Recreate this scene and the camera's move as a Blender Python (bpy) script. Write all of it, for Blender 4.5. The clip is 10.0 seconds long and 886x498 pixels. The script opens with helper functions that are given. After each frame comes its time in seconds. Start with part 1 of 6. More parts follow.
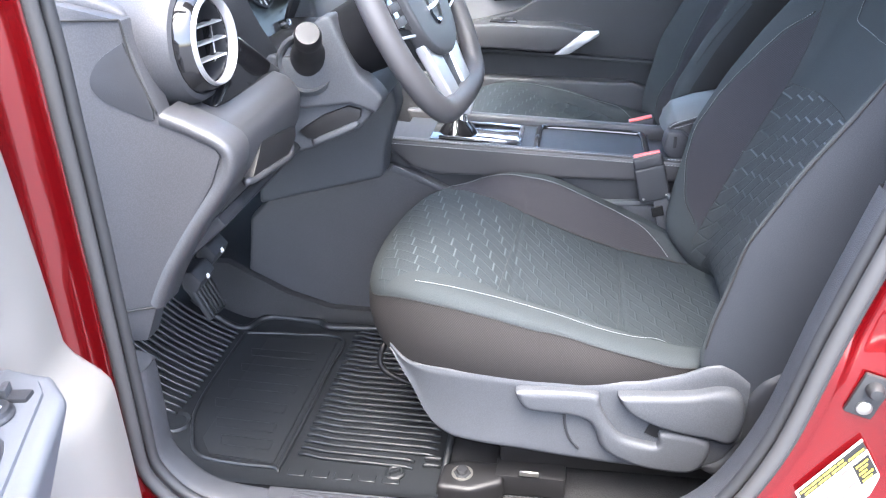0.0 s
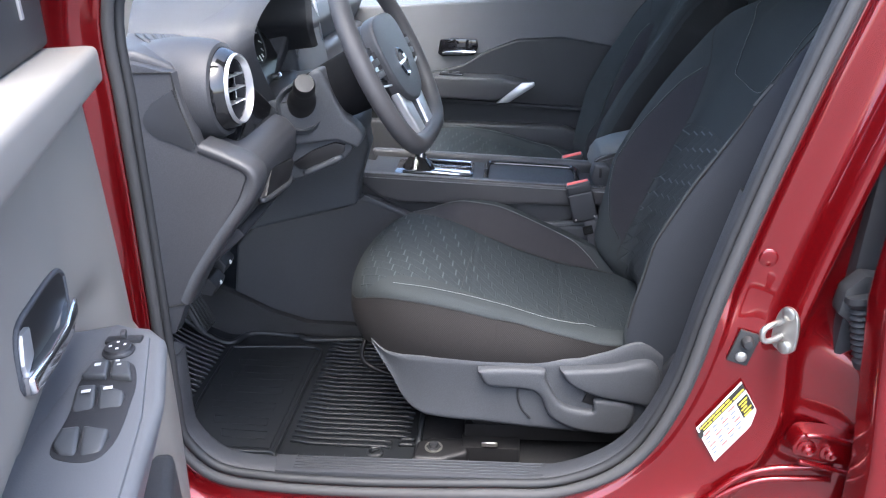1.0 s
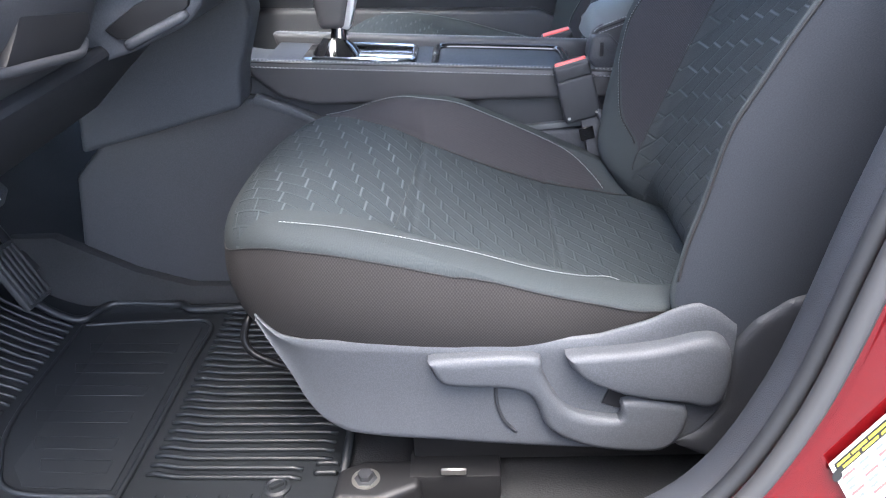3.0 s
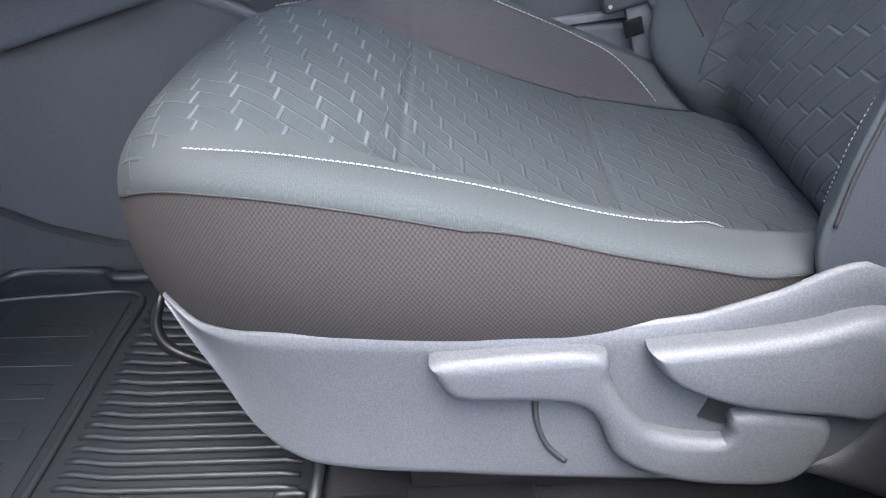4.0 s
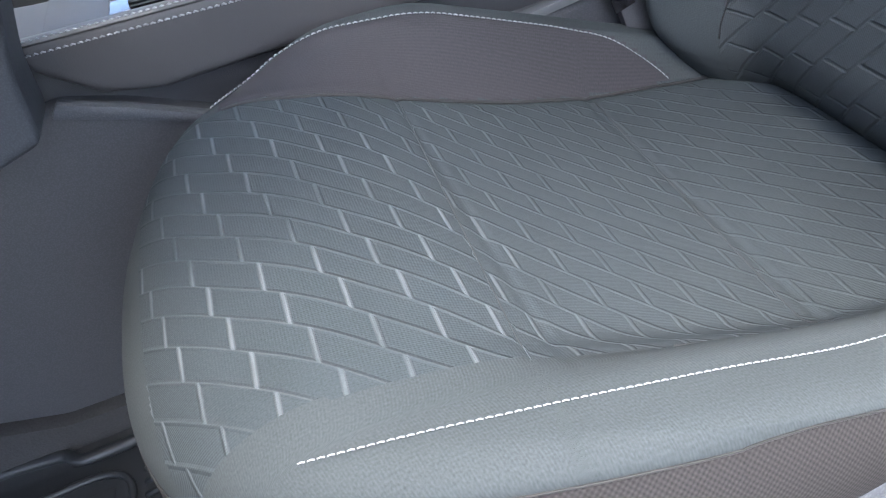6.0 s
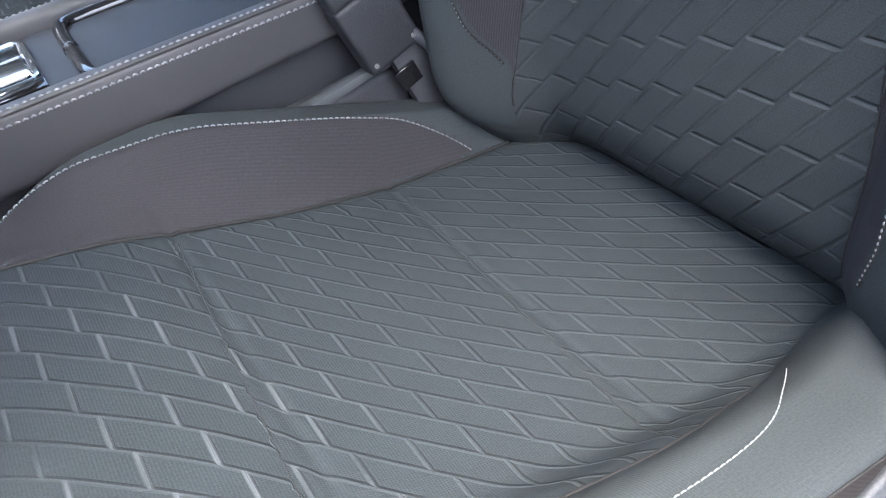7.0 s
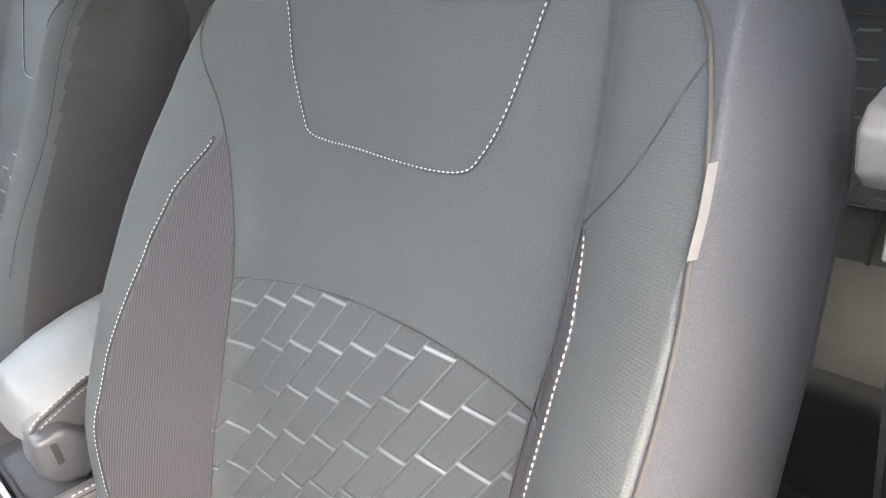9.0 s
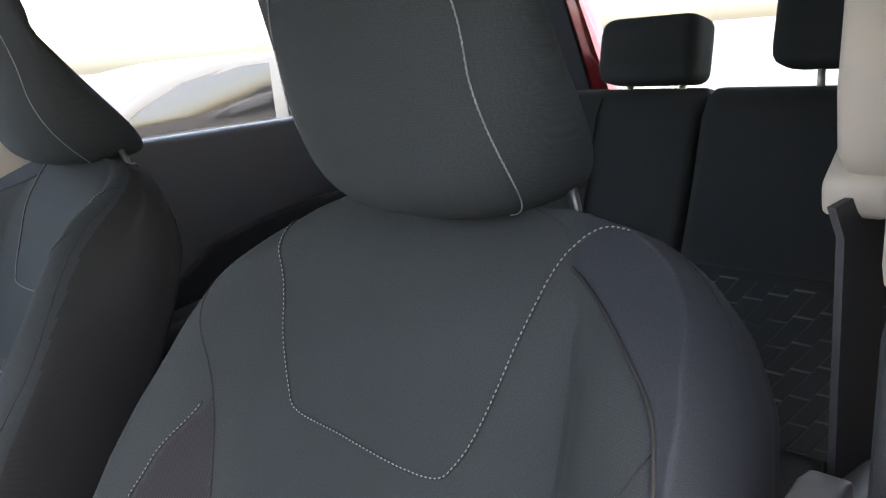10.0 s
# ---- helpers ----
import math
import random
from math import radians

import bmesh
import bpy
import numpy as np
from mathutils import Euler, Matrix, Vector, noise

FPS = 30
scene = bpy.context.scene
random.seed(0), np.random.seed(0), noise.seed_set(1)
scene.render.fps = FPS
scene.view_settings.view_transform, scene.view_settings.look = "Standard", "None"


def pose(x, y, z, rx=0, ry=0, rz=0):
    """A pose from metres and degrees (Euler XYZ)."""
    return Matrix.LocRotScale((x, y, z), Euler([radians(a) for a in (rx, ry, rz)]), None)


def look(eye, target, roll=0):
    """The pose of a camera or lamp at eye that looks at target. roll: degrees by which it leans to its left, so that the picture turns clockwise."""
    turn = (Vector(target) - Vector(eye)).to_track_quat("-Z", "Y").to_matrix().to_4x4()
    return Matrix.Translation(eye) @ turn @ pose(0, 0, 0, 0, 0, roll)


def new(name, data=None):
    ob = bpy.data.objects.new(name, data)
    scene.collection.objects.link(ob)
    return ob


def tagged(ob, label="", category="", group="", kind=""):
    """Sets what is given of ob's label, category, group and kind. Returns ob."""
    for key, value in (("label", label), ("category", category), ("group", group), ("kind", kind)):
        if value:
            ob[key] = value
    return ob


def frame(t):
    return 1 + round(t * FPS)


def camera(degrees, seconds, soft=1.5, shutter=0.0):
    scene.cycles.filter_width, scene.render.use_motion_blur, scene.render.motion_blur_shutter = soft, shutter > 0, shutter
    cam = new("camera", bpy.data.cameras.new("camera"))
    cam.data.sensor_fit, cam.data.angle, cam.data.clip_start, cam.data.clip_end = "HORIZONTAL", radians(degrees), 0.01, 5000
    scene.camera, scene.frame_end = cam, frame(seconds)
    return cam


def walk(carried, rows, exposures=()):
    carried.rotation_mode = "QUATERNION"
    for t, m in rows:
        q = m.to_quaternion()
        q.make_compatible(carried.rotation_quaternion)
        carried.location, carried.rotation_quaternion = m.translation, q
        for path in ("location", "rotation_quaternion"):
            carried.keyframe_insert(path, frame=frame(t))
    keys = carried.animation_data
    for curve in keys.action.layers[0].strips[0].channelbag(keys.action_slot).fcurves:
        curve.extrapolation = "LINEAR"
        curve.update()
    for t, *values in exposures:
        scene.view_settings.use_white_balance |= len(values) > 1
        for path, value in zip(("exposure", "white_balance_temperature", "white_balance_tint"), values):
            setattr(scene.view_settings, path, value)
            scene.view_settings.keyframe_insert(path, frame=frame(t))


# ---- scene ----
cam = camera(59.0, 10.0, soft=1.15)
PATH = [
    (0, (0.146, -1.128, 1.26), (-0.171, 0.635, 0.371), -2.3),
    (0.5, (0.137, -1.331, 1.309), (-0.079, 0.482, 0.492), -1.6),
    (1, (0.131, -1.395, 1.307), (-0.037, 0.441, 0.53), -1.4),
    (1.5, (0.129, -1.408, 1.297), (-0.013, 0.438, 0.541), -1.4),
    (2, (0.124, -1.368, 1.303), (0.013, 0.471, 0.523), -1.2),
    (2.5, (0.131, -1.122, 1.258), (0.038, 0.678, 0.391), -1.8),
    (3, (0.133, -0.888, 1.059), (0.048, 0.886, 0.14), -2.9),
    (3.2, (0.135, -0.811, 0.983), (0.038, 0.955, 0.049), -3.6),
    (4.3, (0.105, -0.598, 0.912), (0.046, 1.085, -0.166), -4.6),
    (4.5, (0.107, -0.596, 0.915), (0.047, 1.074, -0.183), -5.3),
    (5, (0.071, -0.578, 0.92), (0.031, 1.066, -0.218), -9.1),
    (5.2, (0.029, -0.547, 0.933), (0.021, 1.079, -0.231), -10.7),
    (6.3, (-0.02, -0.34, 0.993), (0.289, 1.153, -0.303), -17.2),
    (6.5, (0.01, -0.33, 0.984), (0.371, 1.161, -0.3), -18.1),
    (7, (0.057, -0.308, 0.993), (0.624, 1.09, -0.321), -17.0),
    (7.5, (0.119, -0.312, 1.0), (0.876, 1.04, -0.265), -14.2),
    (8, (0.188, -0.317, 1.045), (1.075, 1.032, -0.135), -13.1),
    (8.5, (0.213, -0.337, 1.111), (1.285, 1.026, 0.114), -11.3),
    (9, (0.258, -0.35, 1.188), (1.397, 1.044, 0.316), -9.8),
    (9.5, (0.268, -0.361, 1.252), (1.517, 1.038, 0.558), -7.7),
    (10, (0.248, -0.364, 1.3), (1.586, 1.031, 0.788), -4.9),
]
walk(cam, [(t, look(eye, target, roll)) for t, eye, target, roll in PATH],
     exposures=[(0, 3.84, 6250, 9), (0.5, 3.06, 6200, 9), (1.0, 2.66, 6150, 9), (2.0, 2.68, 6150, 9), (2.5, 2.95, 6150, 9), (3.0, 3.28, 6150, 9), (4.5, 3.52, 6200, 9), (6.5, 3.36, 6100, 7), (7.0, 3.38, 6300, 8), (7.5, 3.90, 6800, 9), (8.0, 4.48, 7500, 9), (8.5, 4.90, 8100, 10), (9.0, 5.22, 8900, 11), (9.5, 5.26, 8800, 11), (10, 3.55, 7950, 11)])

# ---- world, sun and exposure ----
world = bpy.data.worlds.new("sky")
scene.world = world
world.use_nodes = True
wn = world.node_tree.nodes
sky = wn.new("ShaderNodeTexSky")
sky.sky_type = "NISHITA"
sky.sun_disc = False
sky.sun_elevation = radians(66)
sky.sun_rotation = radians(169)
sky.air_density, sky.dust_density = 0.8, 4.0
wn["Background"].inputs["Strength"].default_value = 0.20
world.node_tree.links.new(sky.outputs["Color"], wn["Background"].inputs["Color"])
sun = new("sun", bpy.data.lights.new("sun", "SUN"))
sun.data.energy, sun.data.angle, sun.data.color = 0.50, radians(40), (1.0, 0.985, 0.96)
sun.matrix_world = look((0.5, -2.4, 6.6), (0.0, 0.2, 0.6))


# ---- materials ----
def mat(name, color, rough=0.5, metal=0.0, spec=0.5, coat=0.0, grain=0.0, grain_size=900.0, bump=0.0, vary=0.15, sheen=0.0, crisp=0.0):
    """A surface with fine grain, a slower mottling and relief; crisp: moulded pebble grain, that deep."""
    m = bpy.data.materials.new(name)
    m.use_nodes = True
    n, l = m.node_tree.nodes, m.node_tree.links
    b = n["Principled BSDF"]
    b.inputs["Roughness"].default_value = rough
    b.inputs["Metallic"].default_value = metal
    b.inputs["Specular IOR Level"].default_value = spec
    b.inputs["Coat Weight"].default_value = coat
    b.inputs["Coat Roughness"].default_value = 0.03
    b.inputs["Sheen Weight"].default_value = sheen
    b.inputs["Sheen Roughness"].default_value = 0.5
    co = n.new("ShaderNodeTexCoord")
    big = n.new("ShaderNodeTexNoise")
    big.inputs["Scale"].default_value = 9.0
    big.inputs["Detail"].default_value = 5.0
    fine = n.new("ShaderNodeTexNoise")
    fine.inputs["Scale"].default_value = grain_size
    fine.inputs["Detail"].default_value = 2.0
    for t in (big, fine):
        l.new(co.outputs["Object"], t.inputs["Vector"])
    mix = n.new("ShaderNodeMix")
    mix.data_type = "RGBA"
    mix.inputs["A"].default_value = (*[c * (1 - vary) for c in color], 1)
    mix.inputs["B"].default_value = (*[min(1, c * (1 + vary)) for c in color], 1)
    mul = n.new("ShaderNodeMath")
    mul.operation = "MULTIPLY_ADD"
    mul.inputs[1].default_value = grain
    l.new(fine.outputs["Fac"], mul.inputs[0])
    sub = n.new("ShaderNodeMath")
    sub.operation = "MULTIPLY_ADD"
    sub.inputs[1].default_value = 1.0
    sub.inputs[2].default_value = -grain / 2
    l.new(big.outputs["Fac"], sub.inputs[0])
    l.new(sub.outputs[0], mul.inputs[2])
    l.new(mul.outputs[0], mix.inputs["Factor"])
    l.new(mix.outputs["Result"], b.inputs["Base Color"])
    if crisp:
        cell = n.new("ShaderNodeTexVoronoi")
        cell.feature = "SMOOTH_F1"
        cell.inputs["Scale"].default_value = grain_size
        cell.inputs["Smoothness"].default_value = 0.35
        l.new(co.outputs["Object"], cell.inputs["Vector"])
        pits = n.new("ShaderNodeMapRange")
        pits.inputs["From Min"].default_value, pits.inputs["From Max"].default_value = 0.15, 0.65
        pits.inputs["To Min"].default_value, pits.inputs["To Max"].default_value = 1 + crisp, 1 - crisp
        l.new(cell.outputs["Distance"], pits.inputs["Value"])
        tone = n.new("ShaderNodeVectorMath")
        tone.operation = "SCALE"
        l.new(mix.outputs["Result"], tone.inputs[0])
        l.new(pits.outputs[0], tone.inputs["Scale"])
        l.new(tone.outputs[0], b.inputs["Base Color"])
        pebble = n.new("ShaderNodeBump")
        pebble.inputs["Strength"].default_value = 0.4
        pebble.inputs["Distance"].default_value = 0.0004
        l.new(pits.outputs[0], pebble.inputs["Height"])
        l.new(pebble.outputs["Normal"], b.inputs["Normal"])
    elif bump:
        bp = n.new("ShaderNodeBump")
        bp.inputs["Strength"].default_value = bump
        bp.inputs["Distance"].default_value = 0.0006
        l.new(fine.outputs["Fac"], bp.inputs["Height"])
        l.new(bp.outputs["Normal"], b.inputs["Normal"])
    return m


def math_node(n, l, op, a, b=None, c=None):
    k = n.new("ShaderNodeMath")
    k.operation = op
    for i, v in enumerate((a, b, c)):
        if v is None:
            continue
        if isinstance(v, (int, float)):
            k.inputs[i].default_value = v
        else:
            l.new(v, k.inputs[i])
    return k.outputs[0]


def woven(name, color, rib=0.0011, along=0, rough=0.85, emboss=None, lattice=None, depth=0.0004, sheen=0.0, grain=0.05, dots=False, weft=0.25, dash_tone=1.0):
    """Knitted seat cloth on metre-sized UVs: fine ribs, mottling and, where asked, the slanted woven block pattern."""
    m = mat(name, color, rough=rough, spec=0.18, sheen=sheen, vary=0.12)
    n, l = m.node_tree.nodes, m.node_tree.links
    b = n["Principled BSDF"]
    uv = n.new("ShaderNodeUVMap")
    uv.uv_map = "UVMap"
    sep = n.new("ShaderNodeSeparateXYZ")
    l.new(uv.outputs["UV"], sep.inputs[0])
    u, v = sep.outputs[0], sep.outputs[1]
    q = math.tau / rib
    r1 = math_node(n, l, "SINE", math_node(n, l, "MULTIPLY", (u, v)[along], q))
    r2 = math_node(n, l, "SINE", math_node(n, l, "MULTIPLY", (v, u)[along], q * 0.8))
    h = math_node(n, l, "MULTIPLY", math_node(n, l, "MULTIPLY", r1, r2), 0.75) if dots else math_node(n, l, "ADD", math_node(n, l, "MULTIPLY", r1, 0.5), math_node(n, l, "MULTIPLY", r2, weft))
    height = math_node(n, l, "MULTIPLY", h, (0.00011 if emboss or grain > 0.2 else 0.00006) / depth)
    fuzz = n.new("ShaderNodeTexNoise")
    fuzz.inputs["Scale"].default_value, fuzz.inputs["Detail"].default_value = 750.0, 3.0
    l.new(uv.outputs["UV"], fuzz.inputs["Vector"])
    flecks = math_node(n, l, "MULTIPLY_ADD", fuzz.outputs["Fac"], 0.9, 0.55)
    shade = math_node(n, l, "MULTIPLY", math_node(n, l, "MULTIPLY_ADD", h, grain, 1.0), flecks)
    yarn = n.new("ShaderNodeVectorMath")
    yarn.operation = "SCALE"
    l.new(b.inputs["Base Color"].links[0].from_socket, yarn.inputs[0])
    l.new(shade, yarn.inputs["Scale"])
    l.new(yarn.outputs[0], b.inputs["Base Color"])
    if emboss:
        pitch, slant, height_of_row, shift, row0, dash0 = lattice
        al = math_node(n, l, "MULTIPLY_ADD", u, 1 / pitch, dash0)
        be = math_node(n, l, "MULTIPLY_ADD", math_node(n, l, "MULTIPLY_ADD", u, slant, v), 1 / height_of_row, row0)
        row = math_node(n, l, "FLOOR", be)
        fb = math_node(n, l, "FRACT", be)
        fa = math_node(n, l, "FRACT", math_node(n, l, "MULTIPLY_ADD", row, shift, al))
        db = math_node(n, l, "ABSOLUTE", math_node(n, l, "SUBTRACT", fb, 0.5))
        da = math_node(n, l, "ABSOLUTE", math_node(n, l, "SUBTRACT", fa, 0.5))
        line = n.new("ShaderNodeMapRange")
        line.inputs["From Min"].default_value, line.inputs["From Max"].default_value = 0.405, 0.485
        l.new(db, line.inputs["Value"])
        dash = n.new("ShaderNodeMapRange")
        dash.inputs["From Min"].default_value, dash.inputs["From Max"].default_value = 0.450, 0.485
        l.new(da, dash.inputs["Value"])
        groove = math_node(n, l, "MAXIMUM", line.outputs[0], dash.outputs[0])
        height = math_node(n, l, "SUBTRACT", height, math_node(n, l, "MULTIPLY", groove, 1.0))
        mx = n.new("ShaderNodeMix")
        mx.data_type = "RGBA"
        l.new(b.inputs["Base Color"].links[0].from_socket, mx.inputs["A"])
        mx.inputs["B"].default_value = (0.084 * dash_tone, 0.093 * dash_tone, 0.099 * dash_tone, 1)
        # thread sheen painted into the colour: uneven spots, fading along u
        patch = n.new("ShaderNodeTexNoise")
        patch.inputs["Scale"].default_value = 9.0
        l.new(uv.outputs["UV"], patch.inputs["Vector"])
        sheen_spots = n.new("ShaderNodeMapRange")
        sheen_spots.inputs["From Min"].default_value, sheen_spots.inputs["From Max"].default_value = 0.35, 0.6
        sheen_spots.inputs["To Min"].default_value = 0.12
        l.new(patch.outputs["Fac"], sheen_spots.inputs["Value"])
        sheen_fade = n.new("ShaderNodeMapRange")
        sheen_fade.inputs["From Min"].default_value, sheen_fade.inputs["From Max"].default_value = emboss
        sheen_fade.inputs["To Min"].default_value = 0.16
        l.new(u, sheen_fade.inputs["Value"])
        shine = math_node(n, l, "MULTIPLY", sheen_spots.outputs[0], sheen_fade.outputs[0])
        f = math_node(n, l, "MAXIMUM", math_node(n, l, "MULTIPLY", dash.outputs[0], shine), math_node(n, l, "MULTIPLY", math_node(n, l, "POWER", line.outputs[0], 4.0), math_node(n, l, "MULTIPLY_ADD", shine, 0.28, 0.02)))
        l.new(f, mx.inputs["Factor"])
        l.new(mx.outputs["Result"], b.inputs["Base Color"])
    bp = n.new("ShaderNodeBump")
    bp.inputs["Strength"].default_value = 0.8
    bp.inputs["Distance"].default_value = depth
    l.new(height, bp.inputs["Height"])
    l.new(bp.outputs["Normal"], b.inputs["Normal"])
    return m


CLOTH = woven("knit_cloth", (0.0330, 0.0385, 0.0405), rib=0.0017, grain=0.10)
# dash sheen is painted: emboss fades it along u, dash_tone lifts the back's
PATTERN = woven("block_cloth", (0.0288, 0.0352, 0.0385), rib=0.0014, along=1, emboss=(0.30, 0.12), lattice=(0.041, 0.85, 0.026, 0.22, 0.3994, 0.2242), depth=0.0011, grain=0.06)
PATTERN_BACK = woven("block_cloth_back", (0.0340, 0.0390, 0.0410), rib=0.0017, along=1, emboss=(0.12, 0.36), lattice=(0.045, 0.70, 0.0287, 0.233, -0.28, 0.325), depth=0.0017, grain=0.16, dash_tone=1.45)
RIBBED = woven("ribbed_cloth", (0.0300, 0.0288, 0.0325), rib=0.0021, along=1, depth=0.0006, grain=0.55, weft=0.04)
FINE_RIBBED = woven("fine_ribbed_cloth", (0.0298, 0.0284, 0.0315), rib=0.0016, along=1, depth=0.0004, grain=0.18)
SIDE_CLOTH = woven("side_cloth", (0.0235, 0.0215, 0.0210), rib=0.0034, depth=0.0007, grain=0.50, dots=True)
SIDE_KNIT = woven("side_knit", (0.0290, 0.0325, 0.0390), rib=0.0013, grain=0.06)
INNER_SIDE = woven("inner_side_knit", (0.0230, 0.0225, 0.0230), rib=0.0013, grain=0.06)
REAR_CLOTH = woven("rear_cloth", (0.030, 0.0345, 0.037))
LEATHERETTE = mat("leatherette", (0.043, 0.042, 0.044), rough=0.55, grain=0.3, grain_size=700, bump=0.25)
PLASTIC = mat("grained_plastic", (0.040, 0.041, 0.045), rough=0.50, grain=1.0, grain_size=620, vary=0.14, crisp=0.16)
PLASTIC_GREY = mat("satin_grey_plastic", (0.055, 0.059, 0.066), rough=0.56, spec=0.35, grain=1.0, grain_size=640, vary=0.15, crisp=0.15)
PLASTIC_DARK = mat("dark_plastic", (0.018, 0.019, 0.022), rough=0.55, grain=0.8, grain_size=1000, bump=0.5)
GLOSS_BLACK = mat("gloss_black", (0.008, 0.008, 0.009), rough=0.08, coat=0.5)
CHROME = mat("chrome", (0.85, 0.86, 0.88), rough=0.12, metal=1.0, vary=0.03)
SATIN = mat("satin_silver", (0.62, 0.63, 0.65), rough=0.35, metal=0.8, vary=0.05)
RED = mat("red_paint", (0.160, 0.0020, 0.0042), rough=0.26, metal=0.50, coat=0.85, vary=0.05, grain=0.6, grain_size=1500)
RUBBER = mat("rubber", (0.020, 0.021, 0.023), rough=0.62, grain=0.2, bump=0.2, grain_size=500)
MAT_RUBBER = mat("mat_rubber", (0.0095, 0.0112, 0.0135), rough=0.48, grain=0.3, bump=0.2, grain_size=350, vary=0.3)
SOFT_GREY = mat("door_trim_grey", (0.175, 0.165, 0.150), rough=0.65, grain=1.0, grain_size=1500, bump=0.5, vary=0.10)
DOOR_GREY = mat("door_armrest_grey", (0.088, 0.094, 0.104), rough=0.50, grain=0.8, grain_size=900, bump=0.3, vary=0.10)
PALE_TRIM = mat("grey_door_cloth", (0.115, 0.117, 0.124), rough=0.8, grain=0.8, grain_size=900, bump=0.4, vary=0.08)
BLACK = mat("black_steel", (0.008, 0.008, 0.009), rough=0.5, vary=0.3)
SILL = mat("sill_plastic", (0.027, 0.029, 0.034), rough=0.62, grain=1.6, grain_size=900, bump=0.7, vary=0.25)
SEAL = mat("weatherstrip", (0.040, 0.040, 0.041), rough=0.7, vary=0.2)
CARPET = mat("carpet", (0.017, 0.0175, 0.019), rough=0.95, grain=1.2, grain_size=420, bump=1.0, vary=0.5)
THREAD = mat("pale_thread", (0.23, 0.237, 0.24), rough=0.7, vary=0.1)
RED_PLASTIC = mat("red_plastic", (0.75, 0.10, 0.08), rough=0.35)
STEEL = mat("zinc_steel", (0.42, 0.41, 0.38), rough=0.35, metal=0.9, vary=0.2)
INSTRUMENT = mat("instrument_face", (0.006, 0.006, 0.007), rough=0.35, spec=0.3, vary=0.1)
SHROUD = mat("matt_black_plastic", (0.006, 0.006, 0.007), rough=0.8, spec=0.12, grain=0.6, grain_size=900, bump=0.3)
DARK_STEEL = mat("dark_steel", (0.10, 0.10, 0.10), rough=0.4, metal=0.8, vary=0.2)
# leatherette with the windscreen's glare painted in as a paler grey
GLARE_GREY = mat("glare_leatherette", (0.080, 0.087, 0.088), rough=0.55, grain=0.4, grain_size=800, bump=0.3)
PAPER = mat("label_paper", (0.62, 0.62, 0.61), rough=0.5, vary=0.04)
WHITE = mat("white_print", (0.80, 0.80, 0.78), rough=0.5, vary=0.03)
YELLOW = mat("yellow_print", (0.75, 0.62, 0.04), rough=0.5, vary=0.03)
BLACK_INK = mat("black_print", (0.012, 0.012, 0.012), rough=0.8)
BEIGE = mat("beige_trim", (0.44, 0.40, 0.335), rough=0.6, grain=0.3, bump=0.2, vary=0.05)
HEADLINER = mat("headliner", (0.55, 0.54, 0.51), rough=0.95, grain=0.8, grain_size=500, bump=0.4, vary=0.06)
ASPHALT = mat("asphalt", (0.105, 0.110, 0.116), rough=0.9, grain=1.0, grain_size=160, bump=0.8, vary=0.3)
GLASS = bpy.data.materials.new("glass")
GLASS.use_nodes = True
_g = GLASS.node_tree.nodes["Principled BSDF"]
_g.inputs["Base Color"].default_value = (0.92, 0.96, 0.95, 1)
_g.inputs["Transmission Weight"].default_value = 1.0
_g.inputs["Roughness"].default_value = 0.0
_g.inputs["IOR"].default_value = 1.45


# ---- mesh helpers ----
def mesh_of(verts, faces, uvs=None, smooth=True):
    me = bpy.data.meshes.new("m")
    me.from_pydata([tuple(map(float, v)) for v in verts], [], [tuple(int(i) for i in f) for f in faces])
    if uvs is not None:
        lay = me.uv_layers.new(name="UVMap")
        idx = np.zeros(len(me.loops), dtype=np.int32)
        me.loops.foreach_get("vertex_index", idx)
        lay.data.foreach_set("uv", np.asarray(uvs, dtype=np.float32)[idx].ravel())
    me.update()
    if smooth:
        me.shade_smooth()
    return me


def part(name, data, material, parent=None, label="", smooth=True):
    """Links a bmesh or a mesh as one object, under a thing if given."""
    if isinstance(data, bmesh.types.BMesh):
        me = bpy.data.meshes.new(name)
        bmesh.ops.recalc_face_normals(data, faces=data.faces)
        data.to_mesh(me)
        data.free()
        if smooth:
            me.shade_smooth()
            me.set_sharp_from_angle(angle=radians(38))
        data = me
    data.name = name
    ob = new(name, data)
    data.materials.append(material)
    if parent is not None:
        ob.parent = parent
        ob.matrix_parent_inverse = parent.matrix_basis.inverted()
    if label:
        ob["label"] = label
    return ob


def thing(name, label, category, at=(0, 0, 0), group="", kind=""):
    ob = new(name)
    ob.empty_display_size = 0.05
    ob.location = at
    return tagged(ob, label, category, group, kind)


def grid(P, uv=None, closed=False, flip=False):
    """A sheet from an n x m array of points; closed joins the last column to the first."""
    P = np.asarray(P, float)
    n, m = P.shape[:2]
    f = []
    for i in range(n - 1):
        for j in range(m if closed else m - 1):
            k = (j + 1) % m
            q = (i * m + j, i * m + k, (i + 1) * m + k, (i + 1) * m + j)
            f.append(q[::-1] if flip else q)
    return P.reshape(-1, 3), f, (None if uv is None else np.asarray(uv, float).reshape(-1, 2))


